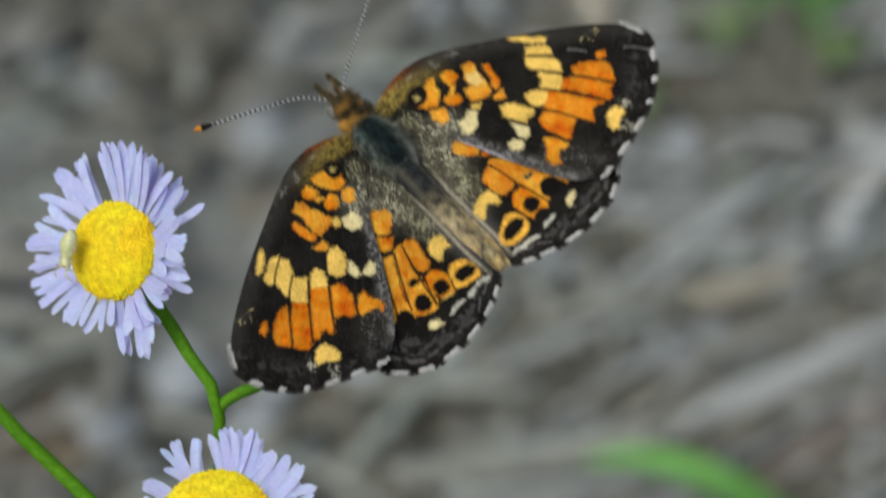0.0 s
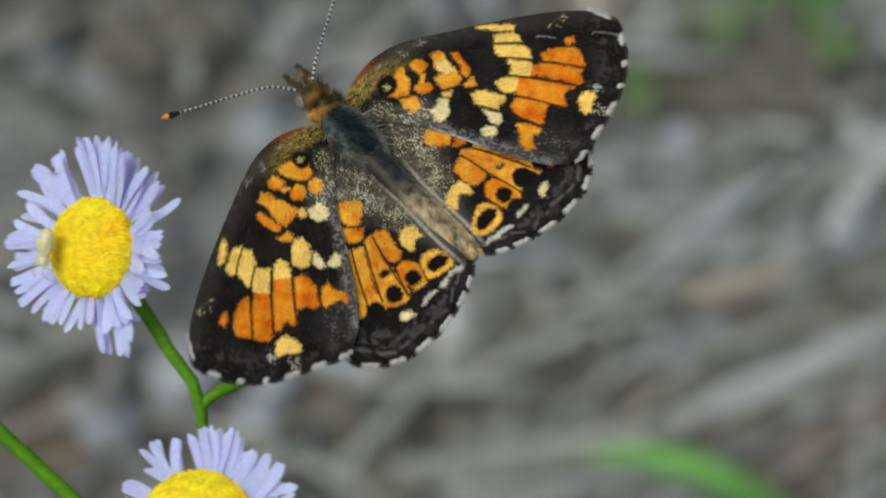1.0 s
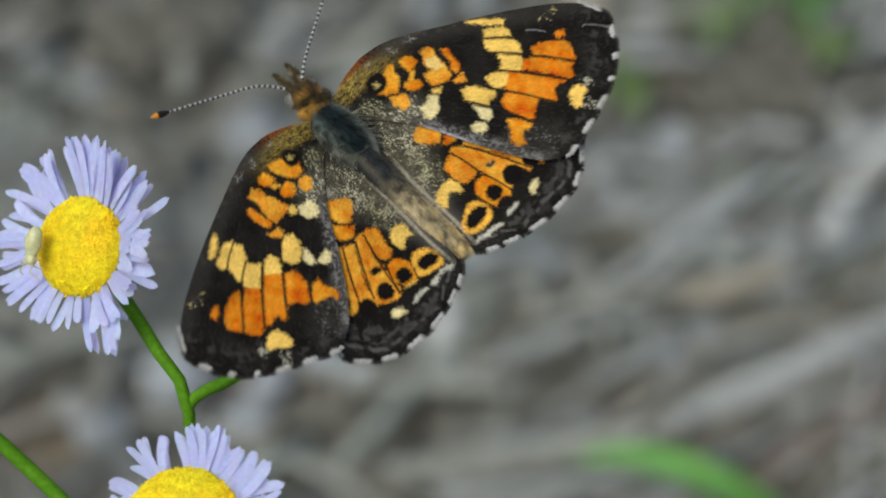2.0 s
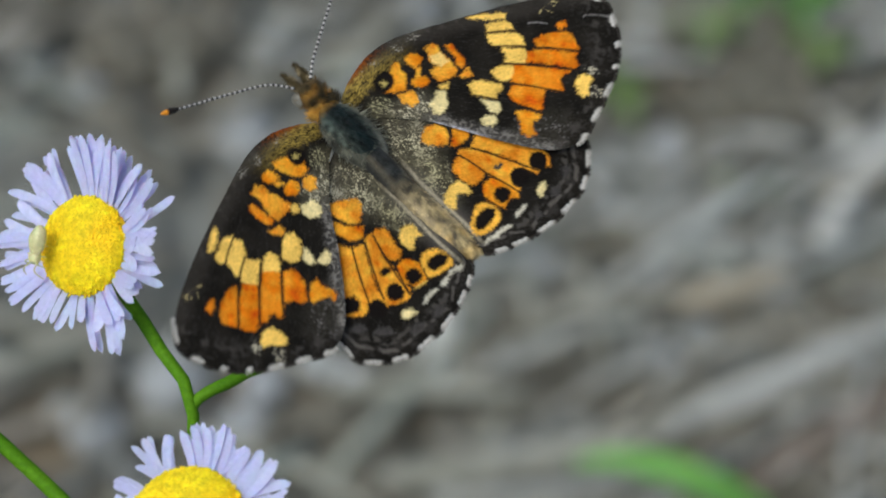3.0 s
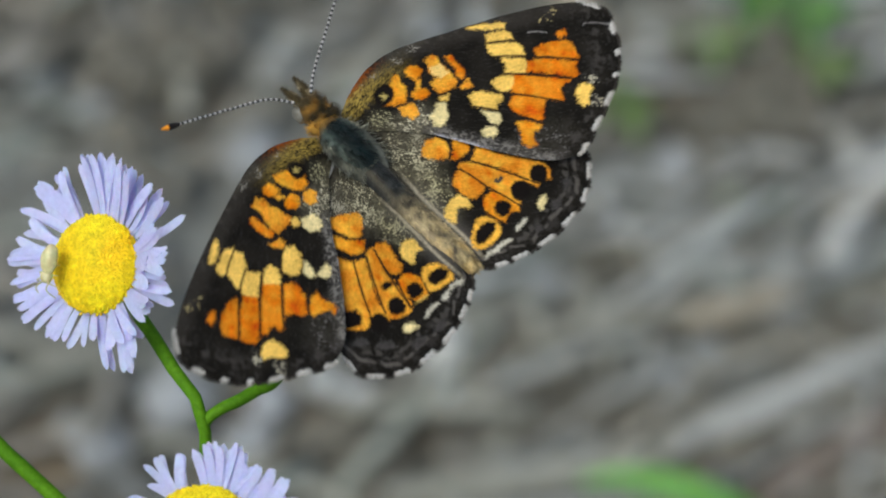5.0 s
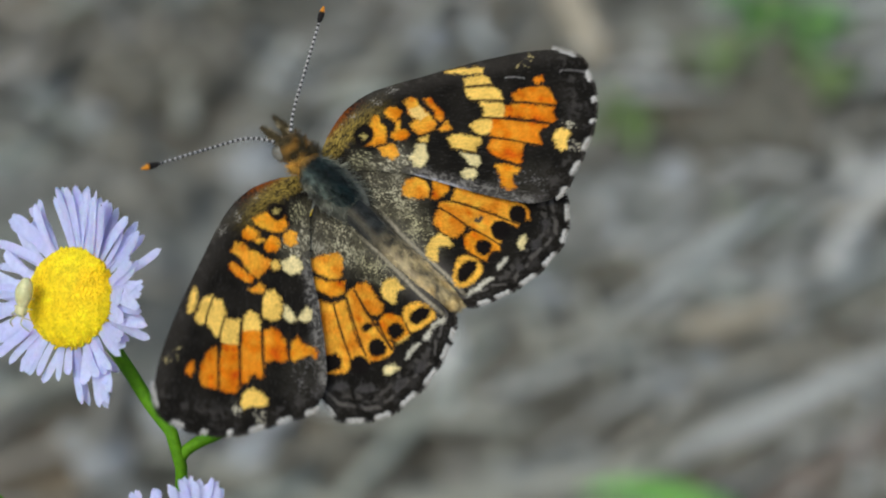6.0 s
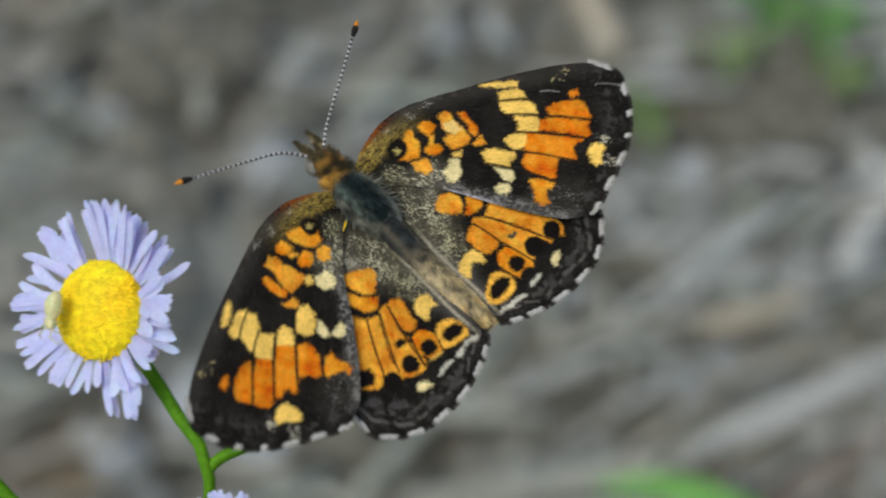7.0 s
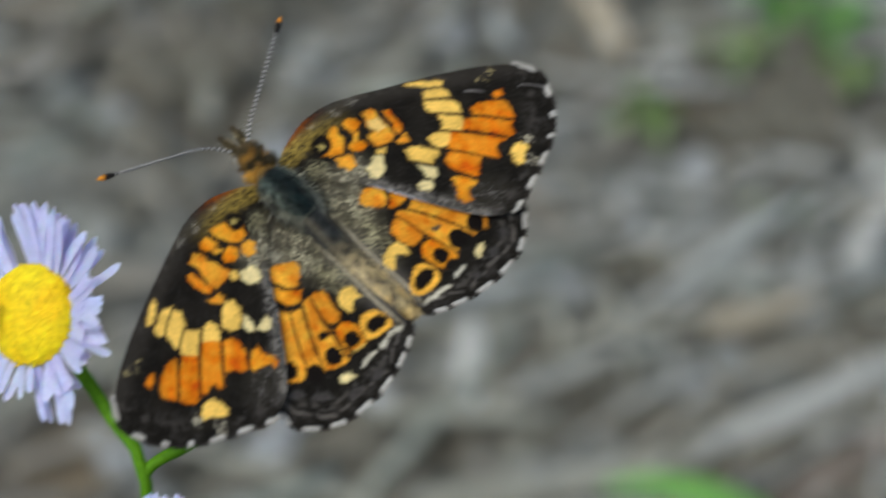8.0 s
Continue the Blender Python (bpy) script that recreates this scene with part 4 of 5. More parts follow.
def right_hind_rim_marks(lay):
    lay(PALE, (-0.04, -12.78), (0.29, -12.61), (0.86, -12.77), (1.31, -12.71), (1.97, -12.98), (1.84, -13.10), (1.25, -12.95), (0.86, -13.00), (0.39, -12.84))
    lay(PALE, (2.53, -12.92), (2.68, -12.68), (3.31, -12.67), (3.57, -12.75), (3.20, -12.91), (2.78, -12.92))
    lay(CREAM, (4.49, -12.85), (4.61, -12.56), (5.13, -12.42), (5.45, -12.51), (5.15, -12.83), (4.59, -13.04))
    lay(DIM, (3.32, -13.74), (3.53, -13.45), (3.85, -13.63), (3.74, -14.02))
    lay(DIM, (4.96, -13.51), (5.44, -13.09), (5.94, -13.25), (5.66, -13.59))
    lay(DIM, (6.46, -13.11), (6.75, -12.62), (7.21, -12.68), (7.09, -13.17))


FORE_MARKS = {1: (fore_cell_marks, fore_median_marks, fore_outer_marks), -1: (left_fore_cell_marks, left_fore_median_marks, left_fore_outer_marks)}
HIND_MARKS = {1: (right_hind_inner_marks, right_hind_ring_marks, right_hind_eye_marks, right_hind_rim_marks),
              -1: (left_hind_inner_marks, left_hind_ring_marks, left_hind_eye_marks, left_hind_rim_marks)}

# Veins: from u v to u v.
FORE_VEINS = [(11.16, -5.53, 13.17, -7.55), (9.06, -5.07, 12.28, -8.32), (7.94, -5.63, 10.68, -8.84), (7.66, -7.26, 8.77, -8.99), (9.42, -2.95, 11.04, -4.11), (9.17, -3.83, 10.84, -5.20), (6.14, -5.29, 7.31, -6.70)]
LEFT_FORE_VEINS = [(11.04, -5.45, 12.79, -7.32), (9.37, -5.56, 11.65, -7.91), (8.26, -6.26, 10.26, -8.45), (7.27, -7.40, 8.42, -8.71), (9.23, -3.06, 10.71, -3.97), (9.42, -4.35, 10.68, -5.15), (8.91, -5.17, 9.78, -6.04)]
HIND_VEINS = {1: [(3.58, -7.99, 5.60, -11.76), (2.70, -7.78, 3.13, -9.67), (3.13, -9.67, 3.78, -12.01), (1.89, -10.71, 2.23, -12.02)],
              -1: [(4.29, -7.55, 6.07, -10.75), (3.41, -7.83, 5.21, -11.09), (2.74, -7.86, 3.81, -11.87), (3.06, -10.02, 3.76, -11.83), (1.96, -11.29, 2.25, -12.00)]}
# Worn pale scratches near the wing tip.
SCRATCHES = [(11.85, -4.12, 12.76, -4.94), (14.75, -6.06, 15.01, -6.07), (15.01, -6.07, 16.05, -7.04)]


def ink_wing(u, v, bands, veins, edge, fore, side):
    """Scale colours at u, v (arrays, millimetres); edge runs from 0 at the wing's root to 1 at its rim."""
    col = np.empty((len(u), 3))
    n1 = value_noise(u * 1.3, v * 1.3, 1)
    n2 = value_noise(u * 9, v * 9, 2)
    n3 = value_noise(u * 26, v * 26, 3)
    w1 = value_noise(u * 2.6, v * 2.6, 4) - 0.5
    w2 = value_noise(u * 2.6 + 40, v * 2.6, 5) - 0.5
    col[:] = np.array((0.0100, 0.0086, 0.0066)) * (0.55 + 0.9 * n1)[:, None]
    scuff = value_noise((u * 0.8 - v * 0.6) * 4, (u * 0.6 + v * 0.8) * 16, 17) * 0.6 + n3 * 0.4
    col += (smooth_step(0.60, 0.9, scuff) * 0.021)[:, None] * np.array((1.0, 0.92, 0.84))

    def lay(mask, ink):
        col[:] = col * (1 - mask[:, None]) + np.array(ink)[None, :] * mask[:, None]
    def dust(cu, cv, ru, rv, ink, amount, seed):
        near = np.clip(1.25 - np.hypot((u - cu) / ru, (v - cv) / rv), 0, 1)
        along = u * 0.75 - v * 0.66
        across = u * 0.66 + v * 0.75
        patch = value_noise(u * 1.7, v * 1.7, seed + 2)
        speck = value_noise(along * 2.6, across * 6, seed) * 0.24 + value_noise(along * 13, across * 17, seed + 9) * 0.54 + value_noise(u * 34, v * 34, seed + 5) * 0.22 + 0.34 * (patch - 0.5)
        if ru > 0.9:
            lay(smooth_step(0.05, 0.7, near) * (0.35 + 0.6 * n2) * amount, (0.034, 0.030, 0.018))
        lay(smooth_step(0.80 - 0.33 * near * amount, 0.93 - 0.30 * near * amount, speck) * smooth_step(0.0, 0.35, near) * 0.95, ink)
        if ru > 0.9:
            lay(smooth_step(0.0, 0.8, near) * (0.03 + 0.12 * n2 * value_noise(u * 2.4, v * 2.4, seed + 3) * 2) * amount, ink)
    # paler brown towards the rim and the trailing edge
    lay(smooth_step(0.84, 0.93, edge) * smooth_step(1.0, 0.95, edge) * smooth_step(0.45, 0.75, 0.6 * value_noise(u * 2.2, v * 2.2, 7) + 0.4 * value_noise(u * 7, v * 7, 19)) * (0.42 if fore else 0.24), (0.085, 0.077, 0.068))
    if fore:
        front = v - 0.62 + 0.018 * (u - 3) ** 2
        streak = 0.6 * value_noise((u * 0.9 + v * 0.4) * 8, (v * 0.9 - u * 0.4) * 22, 15) + 0.4 * value_noise(u * 34, v * 34, 18)
        lay(smooth_step(4.2, 1.0, u + 2.0 * (n2 - 0.5)) * smooth_step(-0.95, -0.35, front + 0.4 * (n3 - 0.5)), (0.21, 0.055, 0.008))
        lay(smooth_step(6.0, 2.0, u) * smooth_step(-1.9, -1.4, front + 0.3 * n2) * smooth_step(-0.35, -0.8, front) * smooth_step(0.15, 0.9, streak) * 0.8, (0.42, 0.30, 0.06))
        lay(smooth_step(0.45, 0.1, np.hypot(u - 2.6, (v + 1.45) * 0.9) - 0.28) * 0.97, (0.014, 0.011, 0.009))
        # faint brownish sheen along the front edge, painted into the scale colour
        lay(smooth_step(-1.1, -0.1, v - 0.24 + 0.5 * (u - 5.2) - 0.25 * (n2 - 0.5)) * smooth_step(2.0, 4.0, u) * 0.4, (0.050, 0.044, 0.036))
        dust(2.3, -4.0, 2.3, 1.4, (0.52, 0.48, 0.33), 1.0, 21)
        dust(1.2, -2.6, 1.0, 1.0, (0.30, 0.28, 0.16), 0.9, 22)
        dust(7.0, -9.8, 3.2, 1.6, (0.16, 0.15, 0.14), 0.5, 23)
        dust(5.5, -0.1, 3.6, 0.5, (0.30, 0.28, 0.24), 0.5, 24)
        trail = (u - 3.2) * 0.80 + (v + 5.1) * 0.58
        band = smooth_step(2.6, 4.2, u) * smooth_step(9.8, 7.8, u)
        lay(smooth_step(0.95, 0.1, np.abs(trail + 0.1)) * band * (0.2 + 0.35 * n2), (0.12, 0.112, 0.10))
        speckle = 0.55 * value_noise(u * 11, v * 11, 41) + 0.45 * value_noise(u * 3, v * 3, 42)
        lay(smooth_step(1.0, 0.2, np.abs(trail + 0.05)) * band * smooth_step(0.46, 0.66, speckle) * 0.85, (0.22, 0.205, 0.18))
        # whitish highlight by the trailing edge, painted on the right wing only
        lay((side > 0) * smooth_step(0.35, 0.05, np.abs(trail + 0.1)) * smooth_step(3.0, 3.6, u) * smooth_step(5.6, 4.4, u) * smooth_step(0.3, 0.6, streak), (0.50, 0.49, 0.50))
        dust(12.9, -8.8, 0.5, 0.5, (0.5, 0.46, 0.33), 0.8, 25)
        dust(12.3, -10.0, 0.5, 0.5, (0.5, 0.46, 0.33), 0.8, 26)
        dust(13.5, -4.2, 0.7, 0.4, (0.55, 0.45, 0.2), 0.75, 27)
    else:
        dust(1.1, -5.4, 1.7, 2.6, (0.50, 0.46, 0.30), 0.95, 31)
        dust(0.6, -7.8, 1.2, 2.2, (0.46, 0.42, 0.24), 0.85, 32)
        dust(2.6, -4.2, 2.0, 1.2, (0.28, 0.26, 0.19), 0.9, 33)
        lay(smooth_step(1.0, -0.3, u) * smooth_step(-5.5, -8.0, v) * smooth_step(-12.6, -11.0, v) * 0.6, (0.12, 0.11, 0.095))
        lay(smooth_step(0.22, 0.02, np.abs(u + 0.10 - 0.07 * np.sin(v))) * smooth_step(-5.0, -7.5, v) * smooth_step(-13.0, -12.0, v) * (0.35 + 0.6 * n2), (0.46, 0.41, 0.29))
        turn = np.arctan2(u + 0.5, -v - 2.0)
        scallop = edge - 0.955 + 0.045 * np.abs(np.sin(turn * 10.5 + 0.4)) + 0.012 * w1
        lay(smooth_step(0.020, 0.005, np.abs(scallop)) * smooth_step(0.15, 0.6, value_noise(u * 3, v * 3, 12)) * smooth_step(-8.0, -10.0, v) * 0.6, (0.135, 0.122, 0.105))
        lay(smooth_step(0.030, 0.008, np.abs(scallop + 0.055)) * smooth_step(0.35, 0.7, value_noise(u * 4, v * 4, 13)) * smooth_step(-10.5, -12.0, v) * 0.45, (0.11, 0.10, 0.086))
    wobble_u = 0.09 * (n2 - 0.5) + 0.07 * (n3 - 0.5) + 0.06 * w1
    wobble_v = 0.08 * (value_noise(u * 11, v * 11, 16) - 0.5) + 0.05 * w2

    def mark(ink, *corners):
        c = np.array(corners)
        near = np.nonzero((u > c[:, 0].min() - 0.3) & (u < c[:, 0].max() + 0.3) & (v > c[:, 1].min() - 0.3) & (v < c[:, 1].max() + 0.3))[0]
        x, y = u[near] + wobble_u[near], v[near] + wobble_v[near]
        far, inside = np.full(len(near), 9.0), np.zeros(len(near), bool)
        for (x0, y0), (x1, y1) in zip(c, np.roll(c, -1, axis=0)):
            t = np.clip(((x - x0) * (x1 - x0) + (y - y0) * (y1 - y0)) / ((x1 - x0) ** 2 + (y1 - y0) ** 2 + 1e-9), 0, 1)
            far = np.minimum(far, np.hypot(x - x0 - t * (x1 - x0), y - y0 - t * (y1 - y0)))
            if y0 != y1:
                inside ^= ((y0 > y) != (y1 > y)) & (x < (x1 - x0) * (y - y0) / (y1 - y0) + x0)
        depth = np.where(inside, far, -far) + (0.09 if ink == BLACK else 0.0)
        mask = smooth_step(-0.10, 0.075, depth + 0.17 * (n3[near] - 0.5) + 0.06 * (scuff[near] - 0.5))[:, None]
        shade = (0.48 + 0.30 * n1 + 0.22 * n2 + 0.40 * scuff)[near][:, None] * np.array(ink)[None, :]
        if ink in (RUST, ORANGE, AMBER):
            shade = shade * np.array((1.0, 1.0, 1.0)) + np.array((0.05, 0.11, 0.016)) * (w1 + w2 + n1 - 0.5)[near][:, None]
        col[near] = col[near] * (1 - mask) + shade * mask

    for band in bands:
        band(mark)

    def line(u0, v0, u1, v1, width, ink, amount):
        e = math.hypot(u1 - u0, v1 - v0)
        t = ((u - u0) * (u1 - u0) + (v - v0) * (v1 - v0)) / e
        off = np.abs(((u - u0) * (v1 - v0) - (v - v0) * (u1 - u0)) / e + 0.06 * np.sin(np.clip(t / e, 0, 1) * math.pi) + wobble_u * 0.4)
        lay(smooth_step(width, width * 0.45, off) * (t > 0) * (t < e) * amount, ink)

    for ends in veins:
        line(*ends, 0.085, (0.020, 0.012, 0.007), 0.85)
    for ends in SCRATCHES if fore and side > 0 else ():
        line(*ends, 0.05, (0.36, 0.34, 0.32), 0.5)
    return np.clip(col, 0.003, 0.95)


# White checks of the rims: middle and half width as shares of the rim.
FORE_CHECKS = ((0.04, 0.060), (0.24, 0.036), (0.385, 0.020), (0.52, 0.016), (0.67, 0.046), (0.83, 0.046), (0.985, 0.034))
HIND_CHECKS = ((0.03, 0.034), (0.17, 0.046), (0.31, 0.042), (0.47, 0.052), (0.64, 0.052), (0.80, 0.044), (0.91, 0.034))


def checks(s, rim_checks):
    """1 in the white checks of a rim, 0 between them; s runs from 0 to 1 along it."""
    return np.max([smooth_step(1.25, 0.75, np.abs(s - m) / w) for m, w in rim_checks], axis=0)


def wing(name, butterfly, edge_points, centre, rim, count, bands, veins, side, fore, label):
    ns, nr = 560, 190
    ctrl = np.array(edge_points + [edge_points[0]])
    outline = spline(ctrl, ns + 1)[:-1]
    seg = np.r_[0, np.cumsum(np.linalg.norm(np.diff(spline(ctrl, 4000), axis=0), axis=1))]
    dense = spline(ctrl, 4000)
    where = [np.argmin(np.hypot(*(dense - np.array(edge_points[k])).T)) / 3999 for k in rim]
    s = (np.arange(ns) / ns - where[0]) / (where[1] - where[0])
    on_rim = smooth_step(-0.02, 0.02, s) * smooth_step(1.02, 0.98, s)
    c = np.array(centre)
    out = outline - c
    length = np.linalg.norm(out, axis=1)
    scallop = -0.10 * on_rim * checks(np.clip(s, 0, 1), count) + 0.03 * (value_noise(s * 60, s * 0, 5) - 0.5)
    out = out * (1 + scallop / length)[:, None]
    rr = np.linspace(0, 1, nr)
    uv = c + (rr[:, None, None] * out[None]).reshape(-1, 2)
    edge = np.repeat(rr, ns)
    u, v = uv[:, 0], uv[:, 1]
    col = ink_wing(u, v, bands, veins, edge, fore, side)
    white = np.tile(on_rim * checks(np.clip(s, 0, 1), count), nr) * smooth_step(0.982, 0.995, edge + 0.012 * (value_noise(u * 14, v * 14, 6) - 0.5))
    col = col * (1 - white[:, None]) + np.array((0.55, 0.53, 0.48)) * white[:, None] * (0.7 + 0.5 * value_noise(u * 9, v * 9, 14))[:, None]
    # relief: a gentle camber, ridged veins, a wavy rim
    z = 0.10 * np.sin(u * 0.55) + 0.06 * np.sin(v * 0.9 + u * 0.4) - 0.004 * u * u * (0.3 if fore else 0.2)
    for u0, v0, u1, v1 in veins:
        e = math.hypot(u1 - u0, v1 - v0)
        t = ((u - u0) * (u1 - u0) + (v - v0) * (v1 - v0)) / e
        off = ((u - u0) * (v1 - v0) - (v - v0) * (u1 - u0)) / e
        z = z + 0.010 * np.exp(-(off / 0.09) ** 2) * (t > -0.5) * (t < e)
    z = z + 0.02 * edge ** 4 * np.sin(np.tile(np.arange(ns) / ns, nr) * 2 * math.pi * 19)
    verts = np.c_[u * side, v, z] * MM
    faces = []
    for j in range(nr - 1):
        o = j * ns
        for i in range(ns):
            i2 = (i + 1) % ns
            q = (o + i, o + i2, o + ns + i2, o + ns + i)
            faces.append(q if side < 0 else q[::-1])
    # the underside: a coarser sheet just below the upper one
    ob = part(name, mesh_of(name, verts, faces, SCALES, True, col), butterfly, label)
    step, rows = 8, list(range(0, nr, 9))
    rows[-1] = int(nr * 0.95)
    pick = [verts[j * ns + i] - np.array((0, 0, 0.00009)) for j in rows for i in range(0, ns, step)]
    k = ns // step
    low = [(a * k + i, a * k + (i + 1) % k, (a + 1) * k + (i + 1) % k, (a + 1) * k + i) for a in range(len(rows) - 1) for i in range(k)]
    part("wing_underside", mesh_of("wing_underside", pick, low if side > 0 else [q[::-1] for q in low], UNDER), ob, "pale tan wing underside")
    # the fringe of hair scales along the rim
    rng = np.random.RandomState(7 if fore else 8)
    fv, ff, fc = [], [], []
    a0, a1 = where
    for t in np.linspace(a0 - 0.01, a1 + 0.01, 900):
        i = int(t * ns) % ns
        d = out[i] / length[i]
        tan = out[(i + 2) % ns] - out[i - 2]
        tan = tan / np.linalg.norm(tan)
        nrm = np.array((tan[1], -tan[0]))
        nrm = nrm if nrm @ d > 0 else -nrm
        w = float(checks(np.array([np.clip((t - a0) / (a1 - a0), 0, 1)]), count)[0])
        ln = rng.uniform(0.12, 0.26) + 0.04 * w
        p = c + out[i] * (1 - 0.06 / length[i]) + tan * rng.uniform(-0.03, 0.03)
        tip = p + nrm * ln + tan * rng.uniform(-0.09, 0.09)
        z0 = verts[(nr - 1) * ns + i][2] / MM
        o = len(fv)
        for q, zz in ((p - tan * 0.028, z0), (p + tan * 0.028, z0), (tip + tan * 0.012, z0 + rng.uniform(-0.05, 0.08)), (tip - tan * 0.012, z0 + rng.uniform(-0.05, 0.08))):
            fv.append((q[0] * side * MM, q[1] * MM, zz * MM))
            fc.append(np.array((0.58, 0.56, 0.51)) * w * rng.uniform(0.5, 1.0) + np.array((0.03, 0.026, 0.022)) * (1 - w))
        ff.append((o, o + 1, o + 2, o + 3))
    part("fringe", mesh_of("fringe", fv, ff, SCALES, False, np.array(fc)), ob, "black and white checked wing fringe")
    return ob


def furry(name, verts, faces, colour, count, length, lean, seed, shine=2.0, keep=None):
    """A body mesh whose colour follows colour(point), with fine hairs standing on it."""
    me_v = [Vector(v) for v in verts]
    cols = [colour(v) for v in me_v]
    rng = random.Random(seed)
    hv, hf, hc = list(me_v), [tuple(f) for f in faces], list(cols)
    centre = sum(me_v, Vector()) / len(me_v)
    for _ in range(count):
        f = faces[rng.randrange(len(faces))]
        w = [rng.random() for _ in f]
        p = sum((me_v[i] * a for i, a in zip(f, w)), Vector()) / sum(w)
        if keep and not keep(p):
            continue
        n = (me_v[f[1]] - me_v[f[0]]).cross(me_v[f[2]] - me_v[f[1]])
        if n.length < 1e-14:
            continue
        n.normalize()
        if n.dot(p - Vector((centre.x, p.y, centre.z))) < 0:
            n = -n
        d = (n + Vector(lean) + Vector((rng.uniform(-0.4, 0.4), rng.uniform(-0.4, 0.4), rng.uniform(-0.3, 0.3)))).normalized() * length * rng.uniform(0.5, 1.2)
        s = d.cross(Vector((rng.uniform(-1, 1), rng.uniform(-1, 1), rng.uniform(-1, 1)))).normalized() * 0.000016
        o = len(hv)
        c = np.array(colour(p)) * rng.uniform(0.7, shine) + rng.uniform(0, 0.004)
        hv += [p - s, p + s, p + d * 0.6 + s * 0.8, p + d]
        hc += [c] * 4
        hf += [(o, o + 1, o + 2), (o, o + 2, o + 3)]
    return mesh_of(name, hv, hf, FUR, True, np.array([np.clip(c, 0.003, 0.9) for c in hc]))


def butterfly_body(b):
    def thorax_ink(p):
        x, y, z = p.x / MM, p.y / MM, p.z / MM
        k = min(1.0, abs(x + 0.25) / 1.0)
        patch_a, patch_b = noise.noise(Vector((x * 1.6, y * 1.3, 5))), noise.noise(Vector((x * 4.5, y * 3.5, 9)))
        base = max(0.25, 1.0 + 1.1 * patch_a + 0.9 * patch_b) * np.array((0.008, 0.017, 0.018)) * (1 - k) ** 0.7 + np.array((0.115, 0.142, 0.118)) * max(0.2, 0.8 + 1.6 * patch_b) * k ** 2.3
        return base + (np.array((0.36, 0.20, 0.03)) - base) * max(0.0, min(1.0, (y + 0.7) / 0.6))
    v, f = ball((1.06 * MM, 2.15 * MM, 1.05 * MM), (-0.24 * MM, -2.2 * MM, 0.25 * MM), 40, 28, 0.08, 1)
    part("thorax", furry("thorax", v, f, thorax_ink, 3600, 0.00050, (0, -1.3, 0.0), 1, 1.5), b, "dark blue-grey furry thorax")
    v, f = ball((1.5 * MM, 2.6 * MM, 0.8 * MM), (-0.1 * MM, -2.7 * MM, 0.05 * MM), 30, 20)
    part("wing_base_hair", furry("wing_base_hair", v, f, lambda p: np.array((0.13, 0.132, 0.10)) * max(0.15, 0.8 + 1.5 * noise.noise(p * 1800.0)), 2600, 0.00062, (0, -0.8, 0.3), 9, 2.4, lambda p: abs(p.x + 0.0001) > 0.00090 and p.z > -0.0003), b, "grey hairs spreading over the wing bases")

    def abdomen_ink(p):
        x, y = p.x / MM, p.y / MM
        k = max(0.0, min(1.0, (-6.2 - y) / 2.8))
        stripe = math.exp(-((abs(x + 0.12) - 0.62) / 0.18) ** 2)
        ring = 0.85 + 0.10 * math.sin(y * 6.3) + 0.95 * noise.noise(Vector((x * 2.4, y * 2.0, 0))) + 0.7 * noise.noise(Vector((x * 8, y * 4, 3)))
        base = np.array((0.020, 0.022, 0.021)) * (0.5 + max(0.0, ring)) * (1 - k) + (np.array((0.24, 0.190, 0.090)) * max(0.0, ring * 1.5 - 0.5) + np.array((0.085, 0.074, 0.052)) + np.array((0.16, 0.09, 0.0)) * max(0.0, 0.3 + 1.6 * noise.noise(Vector((x * 1.6, y * 1.4, 7)))) * max(0.0, min(1.0, (-8.2 - y) / 2.5))) * k
        return base + np.array((0.26, 0.215, 0.13)) * stripe * max(k, 0.25)
    v, f = tube([(-0.25 * MM, -4.2 * MM, 0.0), (-0.22 * MM, -6.5 * MM, -0.15 * MM), (-0.12 * MM, -9.2 * MM, -0.3 * MM), (-0.02 * MM, -11.6 * MM, -0.3 * MM), (0.0, -13.0 * MM, -0.35 * MM)],
                [0.00085, 0.00078, 0.00074, 0.00076, 0.0007, 0.00036], 70, 28, 0.015, 4)
    part("abdomen", furry("abdomen", v, f, abdomen_ink, 5200, 0.00026, (0, -1.4, 0), 2, 1.5), b, "slender tan-grey furry abdomen")

    def collar_ink(p):
        patchy = 0.5 + noise.noise(p * 1500.0)
        return np.array((0.045, 0.036, 0.016)) + np.array((0.40, 0.21, 0.025)) * max(0.0, patchy * 1.3 - 0.2) * (0.45 + 0.75 * min(1.0, abs(p.x / MM)))
    v, f = ball((1.22 * MM, 0.60 * MM, 0.62 * MM), (-0.05 * MM, -0.15 * MM, 0.02 * MM), 32, 20, 0.15, 6)
    part("collar", furry("collar", v, f, collar_ink, 1300, 0.00040, (0, 0.2, 0.3), 7, 1.6), b, "orange-brown furry collar behind the head")

    def head_ink(p):
        x, y, z = p.x / MM, p.y / MM, p.z / MM
        return np.array((0.045, 0.034, 0.014)) + np.array((0.30, 0.14, 0.012)) * max(0.0, min(1.0, 0.35 + 1.5 * noise.noise(Vector((x * 1.7, y * 1.7, 2))))) * max(0.25, 1.1 - y * 0.7)
    v, f = ball((0.98 * MM, 0.84 * MM, 0.8 * MM), (-0.02 * MM, 0.82 * MM, 0.1 * MM), 32, 20, 0.1, 3)
    head = part("head", furry("head", v, f, head_ink, 900, 0.00035, (0, 0.3, 0.2), 3), b, "brown and orange furry head")
